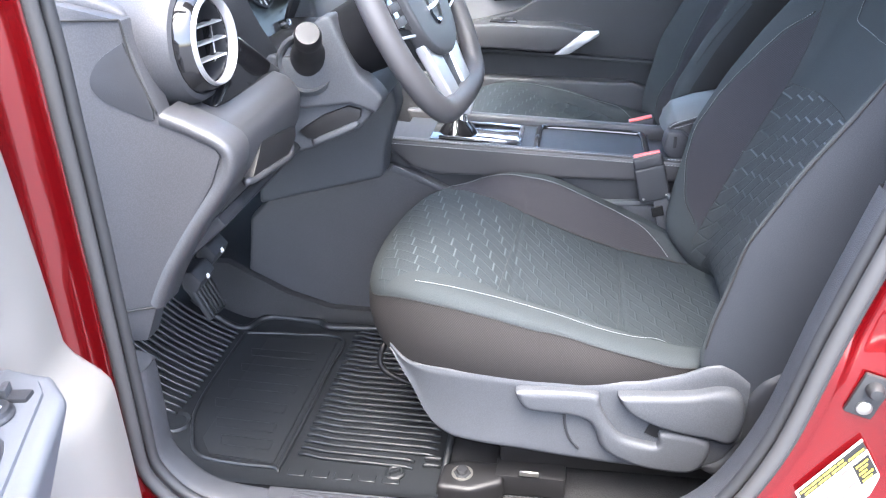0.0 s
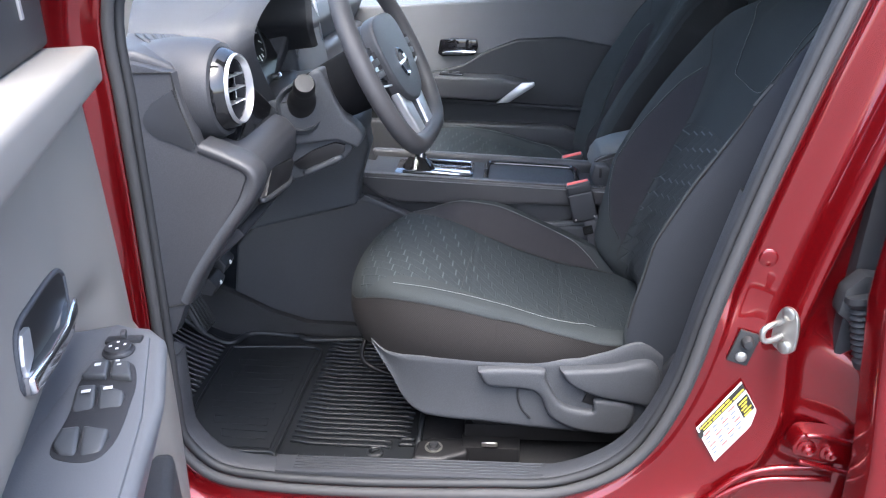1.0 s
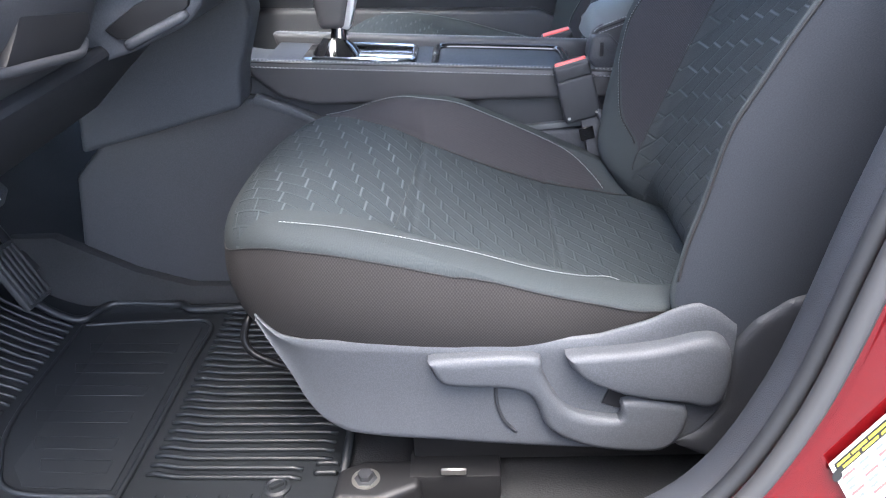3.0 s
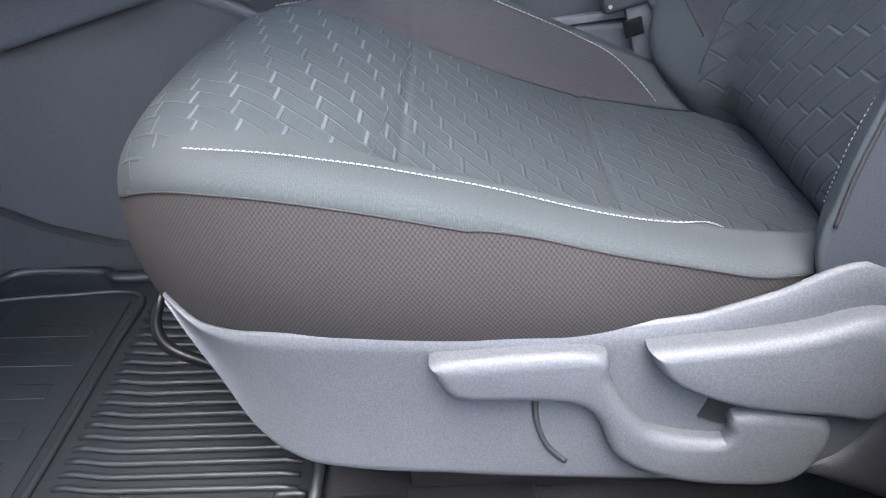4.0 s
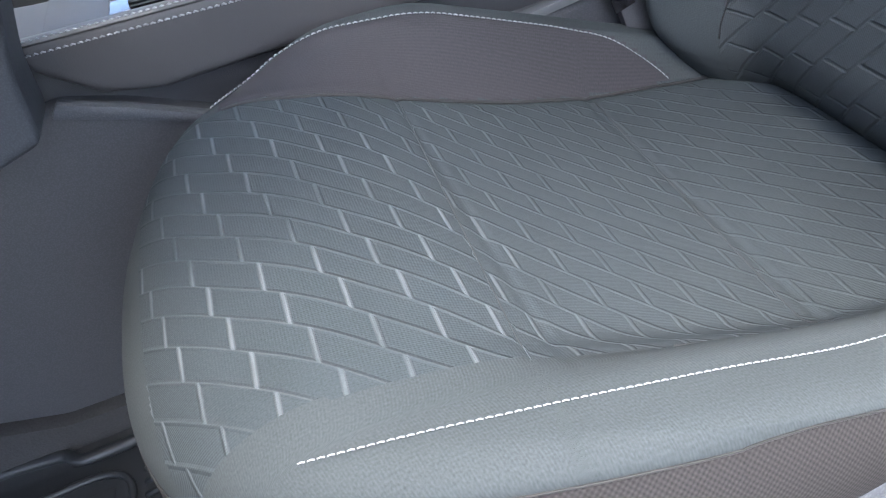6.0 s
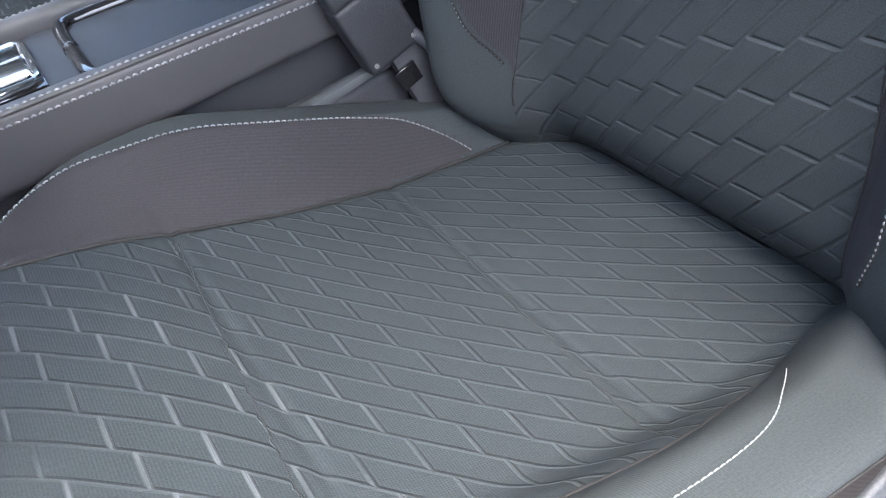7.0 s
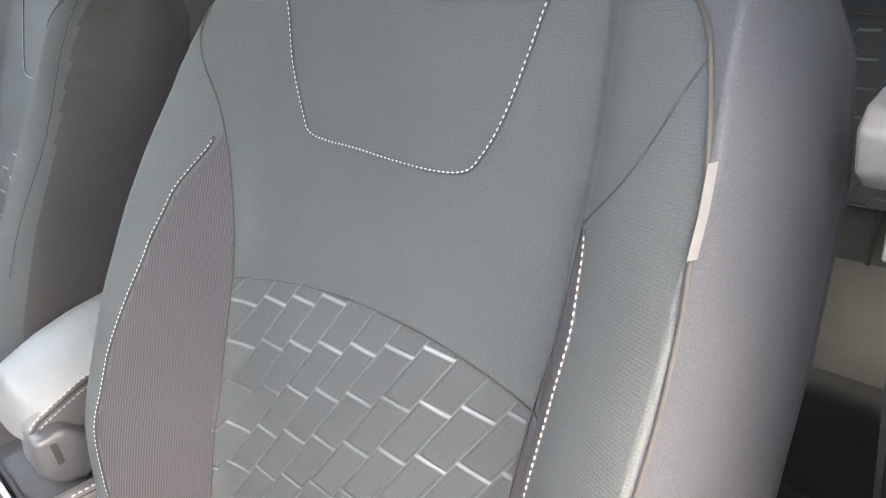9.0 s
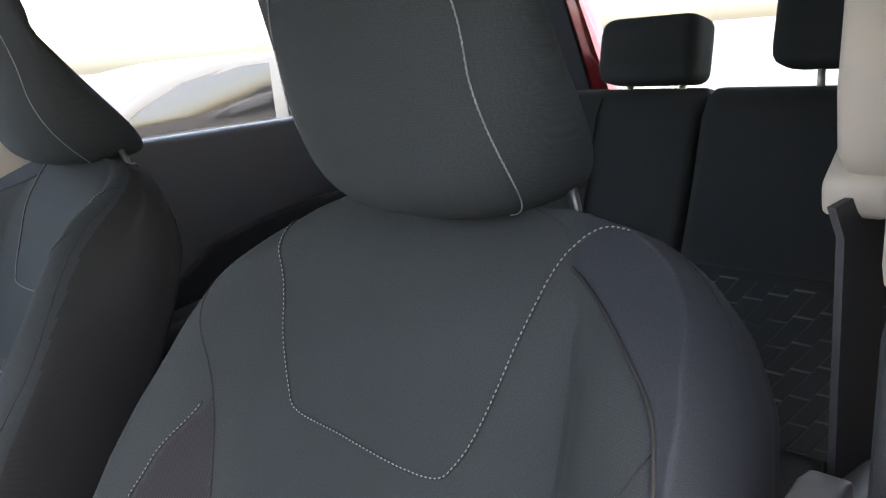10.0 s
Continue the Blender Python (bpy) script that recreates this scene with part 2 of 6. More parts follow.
def tube_mesh(paths, r, n=8, flat=1.0):
    """Round cords along one or more open paths, in one mesh."""
    V, F = [], []
    for pts in paths:
        pts = [Vector(p) for p in pts]
        base = len(V)
        up = None
        for i, p in enumerate(pts):
            d = (pts[min(i + 1, len(pts) - 1)] - pts[max(i - 1, 0)]).normalized()
            if up is None:
                up = d.orthogonal().normalized()
            up = (up - d * up.dot(d)).normalized()
            s = d.cross(up)
            for k in range(n):
                a = math.tau * k / n
                V.append(p + up * (math.cos(a) * r) + s * (math.sin(a) * r * flat))
        c = len(pts)
        for i in range(c - 1):
            for k in range(n):
                F.append((base + i * n + k, base + i * n + (k + 1) % n, base + (i + 1) * n + (k + 1) % n, base + (i + 1) * n + k))
        F.append(tuple(base + k for k in range(n))[::-1])
        F.append(tuple(base + (c - 1) * n + k for k in range(n)))
    return mesh_of(V, F)


def smooth_path(keys, n):
    """n points on a rounded curve through the keys, evenly spaced."""
    K = np.asarray(keys, float)
    out = []
    for i in range(len(K) - 1):
        p0, p1, p2, p3 = K[max(i - 1, 0)], K[i], K[i + 1], K[min(i + 2, len(K) - 1)]
        for t in np.linspace(0, 1, 24, endpoint=False):
            out.append(0.5 * (2 * p1 + (p2 - p0) * t + (2 * p0 - 5 * p1 + 4 * p2 - p3) * t * t + (3 * p1 - p0 - 3 * p2 + p3) * t ** 3))
    out.append(K[-1])
    out = np.array(out)
    s = np.concatenate([[0], np.cumsum(np.linalg.norm(np.diff(out, axis=0), axis=1))])
    q = np.linspace(0, s[-1], n)
    return np.stack([np.interp(q, s, out[:, k]) for k in range(out.shape[1])], 1)


def soft(x, xs, zs, w=0.02):
    """A table read with rounded corners."""
    x = np.asarray(x, float)
    return sum(np.interp(x + o * w, xs, zs) for o in (-1, -0.5, 0, 0.5, 1)) / 5


def step(a, b, x):
    t = np.clip((np.asarray(x, float) - a) / (b - a), 0, 1)
    return t * t * (3 - 2 * t)


def stitch_mesh(path, up, pitch=0.0052, length=0.0036, r=0.0006):
    """A row of separate raised stitches along a path."""
    P = np.asarray(path, float)
    s = np.concatenate([[0], np.cumsum(np.linalg.norm(np.diff(P, axis=0), axis=1))])
    n = max(2, int(s[-1] / pitch))
    paths = []
    for i in range(n):
        a = i * pitch
        seg = [np.array([np.interp(a + length * k, s, P[:, c]) for c in range(3)]) for k in (0, 0.5, 1)]
        u = np.asarray(up, float)
        seg[0] = seg[0] - u * r * 0.8
        seg[2] = seg[2] - u * r * 0.8
        seg[1] = seg[1] + u * r * 0.6
        paths.append(seg)
    return tube_mesh(paths, r, 5)


def prism(outline, axis, a, b, bevel=0.004, seg=2, origin=None):
    """A plate with the given outline; axis y: outline in (x, z); x: in (y, z); z: in (x, y)."""
    bm = bmesh.new()
    def at(p, d):
        return {"y": (p[0], d, p[1]), "x": (d, p[0], p[1]), "z": (p[0], p[1], d)}[axis]
    f = bm.faces.new([bm.verts.new(at(p, a)) for p in outline])
    r = bmesh.ops.extrude_face_region(bm, geom=[f])
    move = Vector(at((0, 0), b)) - Vector(at((0, 0), a))
    for v in r["geom"]:
        if isinstance(v, bmesh.types.BMVert):
            v.co += move
    if bevel:
        bmesh.ops.bevel(bm, geom=bm.edges[:], offset=bevel, segments=seg, profile=0.6, affect="EDGES", clamp_overlap=True)
    return bm


def rbox(size, bevel=0.006, seg=2, m=None, taper=None):
    bm = bmesh.new()
    bmesh.ops.create_cube(bm, size=1)
    for v in bm.verts:
        k = taper if taper and v.co.z > 0 else 1
        v.co = Vector((v.co.x * size[0] * k, v.co.y * size[1] * k, v.co.z * size[2]))
    bmesh.ops.bevel(bm, geom=bm.edges[:], offset=bevel, segments=seg, profile=0.6, affect="EDGES", clamp_overlap=True)
    if m is not None:
        bm.transform(m)
    return bm


def pillow(keys, y0, y1, r, n=110, seg=6, convex=False):
    """A moulded lever or pad: a rounded outline in (x, z) that rises from y0 to y1 with a soft rim of radius r."""
    Q = smooth_path([*keys, keys[0]], n + 1)[:-1]
    d = np.roll(Q, -1, axis=0) - np.roll(Q, 1, axis=0)
    nrm = np.stack([d[:, 1], -d[:, 0]], -1) / np.maximum(np.linalg.norm(d, axis=1), 1e-9)[:, None]
    area = (Q[:, 0] * np.roll(Q[:, 1], -1) - Q[:, 1] * np.roll(Q[:, 0], -1)).sum()
    nrm *= 1 if area > 0 else -1
    for _ in range(6):
        nrm = (np.roll(nrm, 1, axis=0) + nrm * 2 + np.roll(nrm, -1, axis=0)) / 4
    s_ = 1 if y1 > y0 else -1
    mid, half = (Q.min(axis=0) + Q.max(axis=0)) / 2, (Q.max(axis=0) - Q.min(axis=0)) / 2
    rows = [np.stack([Q[:, 0], np.full(n, y0), Q[:, 1]], -1)]
    for a in np.linspace(0, math.pi / 2, seg):
        k = r * (1 - math.cos(a))
        q = mid + (Q - mid) * (1 - k / half) if convex else Q - nrm * k
        rows.append(np.stack([q[:, 0], np.full(n, y1 - s_ * r * (1 - math.sin(a)) * 0.8), q[:, 1]], -1))
    bm = bmesh.new()
    V = [[bm.verts.new(p) for p in row] for row in rows]
    for a, b in zip(V, V[1:]):
        for i in range(n):
            k = (i + 1) % n
            bm.faces.new((a[i], a[k], b[k], b[i]))
    bm.faces.new(V[-1])
    return bm


def lathe(profile, n=32, m=None):
    """A turned shape: (radius, height) round z, then moved by m."""
    V, F = [], []
    for r, z in profile:
        for k in range(n):
            a = math.tau * k / n
            V.append(Vector((r * math.cos(a), r * math.sin(a), z)))
    for i in range(len(profile) - 1):
        for k in range(n):
            F.append((i * n + k, i * n + (k + 1) % n, (i + 1) * n + (k + 1) % n, (i + 1) * n + k))
    if profile[0][0] > 1e-6 and profile[-1][0] > 1e-6:
        e = (len(profile) - 1) * n
        F += [(e + k, e + (k + 1) % n, (k + 1) % n, k) for k in range(n)]
    bm = bmesh.new()
    vs = [bm.verts.new(v) for v in V]
    for f in F:
        bm.faces.new([vs[i] for i in f])
    bmesh.ops.remove_doubles(bm, verts=bm.verts, dist=1e-5)
    if m is not None:
        bm.transform(m)
    return bm


def axis_pose(at, direction, roll=0):
    """A pose whose z runs along direction."""
    return Matrix.Translation(at) @ Vector(direction).to_track_quat("Z", "Y").to_matrix().to_4x4() @ pose(0, 0, 0, 0, 0, roll)


def mirror_y(me, y0):
    """Reflects a mesh in the plane y = y0."""
    for v in me.vertices:
        v.co.y = 2 * y0 - v.co.y
    me.flip_normals()
    return me

# ---- front seats ----
C, MID = 0.038, 0.41     # middle of the driver's seat; middle of the car
CX = [-.2, -.12, -.05, .02, .087, .16, .24, .35, .46]
CZ = [.690, .712, .722, .703, .663, .628, .595, .571, .558]
OX = [-.2, -.09, -.015, .05, .126, .2, .27, .32, .46]
OZ = [.702, .716, .712, .702, .684, .660, .643, .630, .600]
IX = [-.2, -.06, .02, .11, .225, .3, .385, .46]
IZ = [.680, .710, .727, .716, .663, .628, .590, .578]


def insert_edge(x):
    """Where the middle panel meets the ribbed insert of the inner bolster."""
    return soft(x, [-.07, -.013, .04, .085, .157, .233, .33], [.196, .186, .189, .200, .207, .218, .222])


def insert_arc(x):
    """The stitched outer line of that insert."""
    return soft(x, [-.08, -.06, -.02, .03, .11, .225, .273, .291, .316, .336], [.198, .226, .251, .255, .249, .247, .244, .240, .232, .221], 0.008)


def outer_seam(x):
    """Where the middle panel meets the outer bolster."""
    return soft(x, [-.06, .05, .158, .211, .312, .396], [-.128, -.132, -.138, -.142, -.124, -.108])


def cushion_top(x, y):
    """Height of the seat cushion's upper side."""
    x, y = np.broadcast_arrays(np.asarray(x, float), np.asarray(y, float))
    zc, zo, zi = soft(x, CX, CZ), soft(x, OX, OZ), soft(x, IX, IZ)
    ei = insert_edge(x)
    wo, wi = step(-0.10, -0.165, y), step(ei - 0.004, 0.250, y)
    z = zc + (zo - zc) * wo + (zi - zc) * wi
    groove = np.exp(-((x - 0.062) / 0.0035) ** 2) + np.exp(-((x - 0.237) / 0.0035) ** 2)
    z = z - 0.0022 * groove * (1 - wo) * (1 - wi)
    z = z - 0.004 * np.exp(-((y - ei) / 0.004) ** 2)
    z = z - 0.004 * np.exp(-((y - outer_seam(x)) / 0.006) ** 2) * step(0.02, 0.14, x)
    return z


YO, YI = -0.207, 0.290     # outer and inner edge of the cushion


def front_edge(y):
    """The cushion's rounded front, in plan."""
    v = np.clip(np.abs(np.asarray(y, float) - C - 0.003) / 0.2485, 0, 0.9995)
    return 0.155 - 0.335 * (1 - v ** 2.6) ** (1 / 2.6)


def side_edge(x):
    """The same outline, read the other way: how far out the cushion's outer side lies."""
    q = np.clip((0.155 - np.asarray(x, float)) / 0.335, 0, 1)
    return C + 0.003 - 0.2485 * (1 - q ** 2.6) ** (1 / 2.6)


def cushion_sheet(nu, nw):
    """The cushion's upper skin, from its rounded front to under the backrest; points and cloth coordinates."""
    y = YO + (YI - YO) * (0.5 - 0.5 * np.cos(np.linspace(0, math.pi, nw)))
    q = np.linspace(0, 1, nu) ** 1.35
    xf = front_edge(y)
    X = xf[None, :] + (0.43 - xf[None, :]) * q[:, None]
    Y = np.broadcast_to(y[None, :], X.shape).copy()
    v = np.clip(np.abs(y - C - 0.003) / 0.2485, 0, 0.9995)
    slope = 0.335 / 0.2485 * v ** 1.6 * (1 - v ** 2.6) ** (1 / 2.6 - 1)
    nx2 = 1 / (1 + slope ** 2)
    ef = (X - xf[None, :]) * np.sqrt(nx2)[None, :]
    es = np.minimum(Y - YO, YI - Y)
    Z = cushion_top(np.maximum(X, -0.16), Y)
    R = 0.020 + 0.050 * nx2[None, :]
    D = 0.014 + 0.046 * nx2[None, :]
    k = np.clip(1 - ef / R, 0, 1)
    ks = np.clip(1 - es / 0.020, 0, 1)
    Z = Z - np.maximum(D * (1 - np.sqrt(1 - k * k)), 0.009 * (1 - np.sqrt(1 - ks * ks)))
    Y = Y + 0.030 * step(0.28, 0.38, X) * np.clip((-Y - 0.08) / 0.127, 0, 1)
    P = np.stack([X, Y, Z], -1)
    L = np.concatenate([np.zeros((1, nw)), np.cumsum(np.linalg.norm(np.diff(P, axis=0), axis=2), axis=0)])
    at0 = np.array([np.interp(-0.10, X[:, c], L[:, c]) if X[0, c] < -0.10 else (X[0, c] + 0.10) * -1 for c in range(nw)])
    UV = np.stack([L - at0[None, :], Y], -1)
    # the woven blocks start afresh at each cross seam
    for x0, du, dv in ((0.052, .009, .0033), (0.230, .012, .006)):
        UV += np.where(X > x0 + 0.06 * Y, 1.0, 0.0)[..., None] * np.array([du, dv])
    return P, UV


def build_seat(parent, flip, fine):
    """All the upholstery of one front seat; flip reflects it to the passenger's side."""
    fx = (lambda me: mirror_y(me, MID)) if flip else (lambda me: me)
    nu, nw = (230, 170) if fine else (90, 70)
    P, UV = cushion_sheet(nu, nw)
    U = UV[..., 0]
    # the top is one skin cut into its sewn panels
    X, Y = P[..., 0], P[..., 1]
    edge_i, arc = insert_edge(X), insert_arc(X)
    kind = np.zeros(P.shape[:2], int)
    kind[(Y > outer_seam(X)) & (Y < edge_i) & (U > -0.055)] = 1
    kind[(Y >= edge_i) & (Y < arc) & (X > -0.075) & (X < 0.335)] = 2
    V, F, T = grid(P, UV)
    kf = kind[:-1, :-1].ravel()
    me = mesh_of(V, F, T)
    cushion = part("cushion", fx(me), CLOTH, parent, "dark knit cushion with slanted block pattern")
    me.materials.append(PATTERN)
    me.materials.append(FINE_RIBBED)
    me.polygons.foreach_set("material_index", kf.astype(np.int32))
    # one skirt round the outer side, the front and the inner side
    ring = np.concatenate([P[::-1, 0], P[0, 1:-1], P[:, -1]])
    d = np.gradient(ring[:, :2], axis=0)
    nrm = np.stack([d[:, 1], -d[:, 0]], -1)
    nrm /= np.maximum(np.linalg.norm(nrm, axis=1), 1e-9)[:, None]
    for _ in range(12):
        nrm[1:-1] = (nrm[:-2] + nrm[1:-1] * 2 + nrm[2:]) / 4
    nrm *= np.where((nrm * (ring[:, :2] - np.array([0.12, C]))).sum(1) < 0, -1, 1)[:, None]
    front = step(0.02, -0.12, ring[:, 0])
    low = 0.556 + 0.018 * front
    rows = []
    for k in np.linspace(0, 1, 18):
        q = ring.copy()
        q[:, 2] = ring[:, 2] + (np.minimum(low, ring[:, 2] - 0.02) - ring[:, 2]) * k
        out = 0.011 * math.sin(math.pi * k) * (1 - 0.6 * front) * (1 - step(0.16, 0.30, ring[:, 0])) - (0.010 - 0.006 * front + 0.012 * step(0.16, 0.30, ring[:, 0])) * k ** 2
        q[:, :2] += nrm * out[:, None]
        rows.append(q)
    S = np.array(rows)
    run = np.concatenate([[0], np.cumsum(np.linalg.norm(np.diff(ring, axis=0), axis=1))])
    T = np.stack([np.broadcast_to(run[None, :], S.shape[:2]), S[..., 2]], -1)
    V, F, T = grid(S, T, flip=True)
    part("cushion_skirt", fx(mesh_of(V, F, T)), SIDE_CLOTH, cushion, "grey-brown woven skirt of the cushion")
    part("skirt_seam", fx(tube_mesh([ring[::3] + np.concatenate([nrm[::3] * 0.0005, np.zeros((len(ring[::3]), 1))], 1)], 0.0007, 6)), BLACK_INK, cushion)
    # stitching
    xs, ys = smooth_path([(-.072, -.155), (.032, -.1675), (.136, -.1735), (.20, -.1740), (.248, -.169), (.278, -.154), (.312, -.131)], 120).T
    z = cushion_top(xs, ys)
    part("stitching", fx(stitch_mesh(np.stack([xs, ys, z + 0.0018], 1), (0, 0, 1), pitch=0.0044, length=0.0034, r=0.00042)), THREAD, cushion, "pale contrast stitching")
    xs = np.linspace(-0.078, 0.332, 110)
    ys = insert_arc(xs)
    z = cushion_top(xs, ys)
    part("stitching", fx(stitch_mesh(np.stack([xs, ys, z + 0.0012], 1), (0, -0.3, 1))), THREAD, cushion, "pale contrast stitching")

    for x0 in (0.058, 0.236):
        ys = np.linspace(-0.12, float(insert_edge(x0)) - 0.004, 60)
        xs = x0 - 0.006 + 0.06 * ys
        part("cross_seam", fx(tube_mesh([np.stack([xs, ys, cushion_top(xs, ys)], 1)], 0.0004, 5)), BLACK_INK, cushion)
    # black cords draw the seams and the shade along the raised insert's edge
    for curve, x0, x1, dz, r in ((insert_edge, -0.07, 0.395, 0.0014, 0.0016), (outer_seam, 0.12, 0.395, 0.0002, 0.0011)):
        xs = np.linspace(x0, x1, 120)
        ys = curve(xs)
        part("panel_seam", fx(tube_mesh([np.stack([xs, ys, cushion_top(xs, ys) + dz], 1)], r, 6)), BLACK_INK, cushion)
    # backrest: rings up the recline
    nh, na = (300, 520) if fine else (220, 380)
    H = np.linspace(0, 1, nh)
    s_top = 0.705
    rings, uvs, kinds = [], [], []
    A = np.linspace(0, math.tau, na, endpoint=False)
    for h in H:
        s = -0.04 + (s_top + 0.04) * h
        r, uv, kd = back_ring(s, A)
        rings.append(r)
        uvs.append(uv)
        kinds.append(kd)
    V, F, T = grid(np.array(rings), np.array(uvs), closed=True, flip=True)
    F = list(F)
    n0 = len(V)
    F.append(tuple(range(na)))
    F.append(tuple(n0 - na + k for k in range(na))[::-1])
    me = mesh_of(V, F, T)
    back = part("backrest", fx(me), CLOTH, parent, "dark knit backrest with patterned middle panel")
    me.materials.append(PATTERN_BACK)
    me.materials.append(RIBBED)
    me.materials.append(SIDE_KNIT)
    me.materials.append(INNER_SIDE)
    kd = np.array(kinds)[:-1].ravel()
    me.polygons.foreach_set("material_index", np.concatenate([kd, [0, 0]]).astype(np.int32))
    for path in back_seams():
        # black cord under the stitches paints in the shadow of their seam
        part("thread_shade", fx(tube_mesh([[(p[0] + 0.0006, p[1], p[2] - 0.0004) for p in path]], 0.0012, 6)), BLACK_INK, back)
        part("stitching", fx(stitch_mesh(path, (-0.9, 0, 0.42), pitch=0.0041, length=0.0038, r=0.0006)), THREAD, back, "pale contrast stitching")
    part("seam", fx(tube_mesh(dark_seams(), 0.0008, 5)), BLACK_INK, back, "sunken dark seam")
    part("trim_seam", fx(tube_mesh([trim_seam()], 0.0014, 6)), BLACK_INK, back, "dark seam along the outer edge")
    # headrest
    V, F, T = headrest_mesh(40 if fine else 28)
    head = part("headrest", fx(mesh_of(V, F, T)), CLOTH, parent, "dark cloth headrest on two posts")
    for dy in (-0.082, 0.082):
        p = [(0.692, C + dy, 1.14), (0.690, C + dy, 1.17), (0.682, C + dy, 1.195)]
        part("post", fx(tube_mesh([p], 0.0040, 12)), DARK_STEEL, head)
        part("post_collar", fx_bm(lathe([(0.0, 0), (0.011, 0), (0.011, 0.004), (0.008, 0.007), (0, 0.007)], 16, axis_pose((0.692, C + dy, 1.166), (-0.1, 0, 0.9))), flip), PLASTIC_DARK, head)
    # side seam of the headrest
    hs = []
    for sgn in (1, -1):
        pts = []
        for a in np.linspace(-1.3, 1.15, 80):
            p = Vector(head_point(a, sgn * radians(140 + 37.6 * math.sin(a) + 2 * math.sin(a) ** 2)))
            pts.append(p + (p - Vector((0.612, C, 1.292))).normalized() * 0.0012)
        hs.append(pts)
    for p in hs:
        part("stitching", fx(stitch_mesh(p, (-0.7, 0, 0), pitch=0.0041, length=0.0038, r=0.0006)), THREAD, head, "pale contrast stitching")
    tag = [back_point(y, s) for y, s in ((-.2435, .499), (-.2425, .517), (-.2395, .536))]
    if fine:
        tm = bmesh.new()
        q = [tm.verts.new(Vector(p) + Vector((o * 0.8 - 0.0045, -0.0030 - o * 0.5, 0.0020))) for o in (0.0, 0.0046) for p in tag]
        tm.faces.new((q[0], q[1], q[4], q[3]))
        tm.faces.new((q[1], q[2], q[5], q[4]))
        bmesh.ops.solidify(tm, geom=tm.faces[:], thickness=0.0015)
        part("airbag_tag", fx_bm(tm, flip), TAG, back, "small white sewn tag with unreadable print")
    return cushion, back


def fx_bm(bm, flip):
    if flip:
        for v in bm.verts:
            v.co.y = 2 * MID - v.co.y
    return bm


def back_axis(s):
    """Front face of the backrest's middle, s metres up the recline."""
    x = soft(s, [-.05, 0, .03, .065, .12, .25, .40, .55, .66, .71], [.440, .418, .399, .393, .405, .449, .513, .578, .622, .650], .012)
    z = soft(s, [-.05, 0, .12, .25, .40, .55, .66, .71], [.530, .560, .670, .788, .923, 1.058, 1.160, 1.200])
    return x, z


def half_width(s):
    return soft(s, [0, .1, .25, .45, .54, .60, .645, .672, .690, .700, .706], [.245, .250, .254, .256, .252, .240, .218, .192, .160, .125, .085], 0.006)


PROFILES = {}


def back_profile(s, sgn):
    """Half of the backrest's section at s: points (across, forward) from the front's middle round to the rear's; sgn 1 is the inner half."""
    key = round(float(s), 3), sgn
    if key not in PROFILES:
        PROFILES[key] = make_profile(*key)
    return PROFILES[key]


def shoulder(s):
    """How far out the front of the inner shoulder reaches, as a share of the half-width."""
    return float(np.interp(s, [.43, .48, .53, .60, .66, .70], [1.0, .965, .905, .875, .89, .94]))


def make_profile(s, sgn):
    a = float(soft(s, [0, .09, .17, .24, .35, .475, .565, .62, .67, .71], [.082, .078, .086, .096, .092, .075, .060, .038, .012, .0], .02))
    w = float(half_width(s))
    if sgn > 0:
        w *= float(np.interp(s, [0, .06, .12, .20, .28, .36, .45], [.905, .935, .970, 1.0, 1.018, 1.012, 1.0]))
    k = 1 - .62 * float(step(.60, .706, s))
    g = shoulder(s) if sgn > 0 else 1.0
    e = (g - .66) / .34
    wing = [(.66, .22 * a), (.66 + .12 * e, .80 * a), (.66 + .21 * e, a), (.66 + .285 * e, a - .006), (.66 + .325 * e, a - .024)] if sgn > 0 else [(.61, .16 * a), (.66, .35 * a), (.72, .51 * a), (.80, .67 * a), (.88, .81 * a), (.94, .89 * a), (.970, .90 * a), (.988, a - .028)]
    key = [(0, 0), (.30, 0), (.55, .003)] + wing + [(.35 + .65 * g, a - .055), (.85 + .15 * g, -.03), (.985, -.065), (.93, -.09), (.6, -.105), (0, -.11)]
    P = smooth_path([(w * v, (d + .03) * k - .03) for v, d in key], 400)
    P[:, 0] = np.clip(P[:, 0], 0, None)
    return P, w


def bulge(s):
    return 0.006 * math.sin(min(s / 0.64, 1) * math.pi)


def back_place(yl, d, s):
    x0, z0 = back_axis(s)
    return np.array([float(x0) - d * 0.9 - bulge(s), C + yl, float(z0) + d * 0.42])


def back_point(yl, s):
    """A point of the backrest's front, yl metres from its middle."""
    P, w = back_profile(s, 1 if yl > 0 else -1)
    top = int(np.argmax(P[:, 0] >= w * 0.992)) or 200
    d = float(np.interp(abs(yl), P[:top, 0], P[:top, 1]))
    return back_place(yl, d, s)


def trim_edge(s):
    """Where the outer leatherette begins, metres from the middle."""
    return float(np.interp(s, [.05, .08, .19, .30, .40, .45, .49, .53, .561, .592, .613, .644, .661, .70], [.242, .243, .246, .248, .249, .249, .246, .240, .231, .216, .192, .146, .117, .115]))


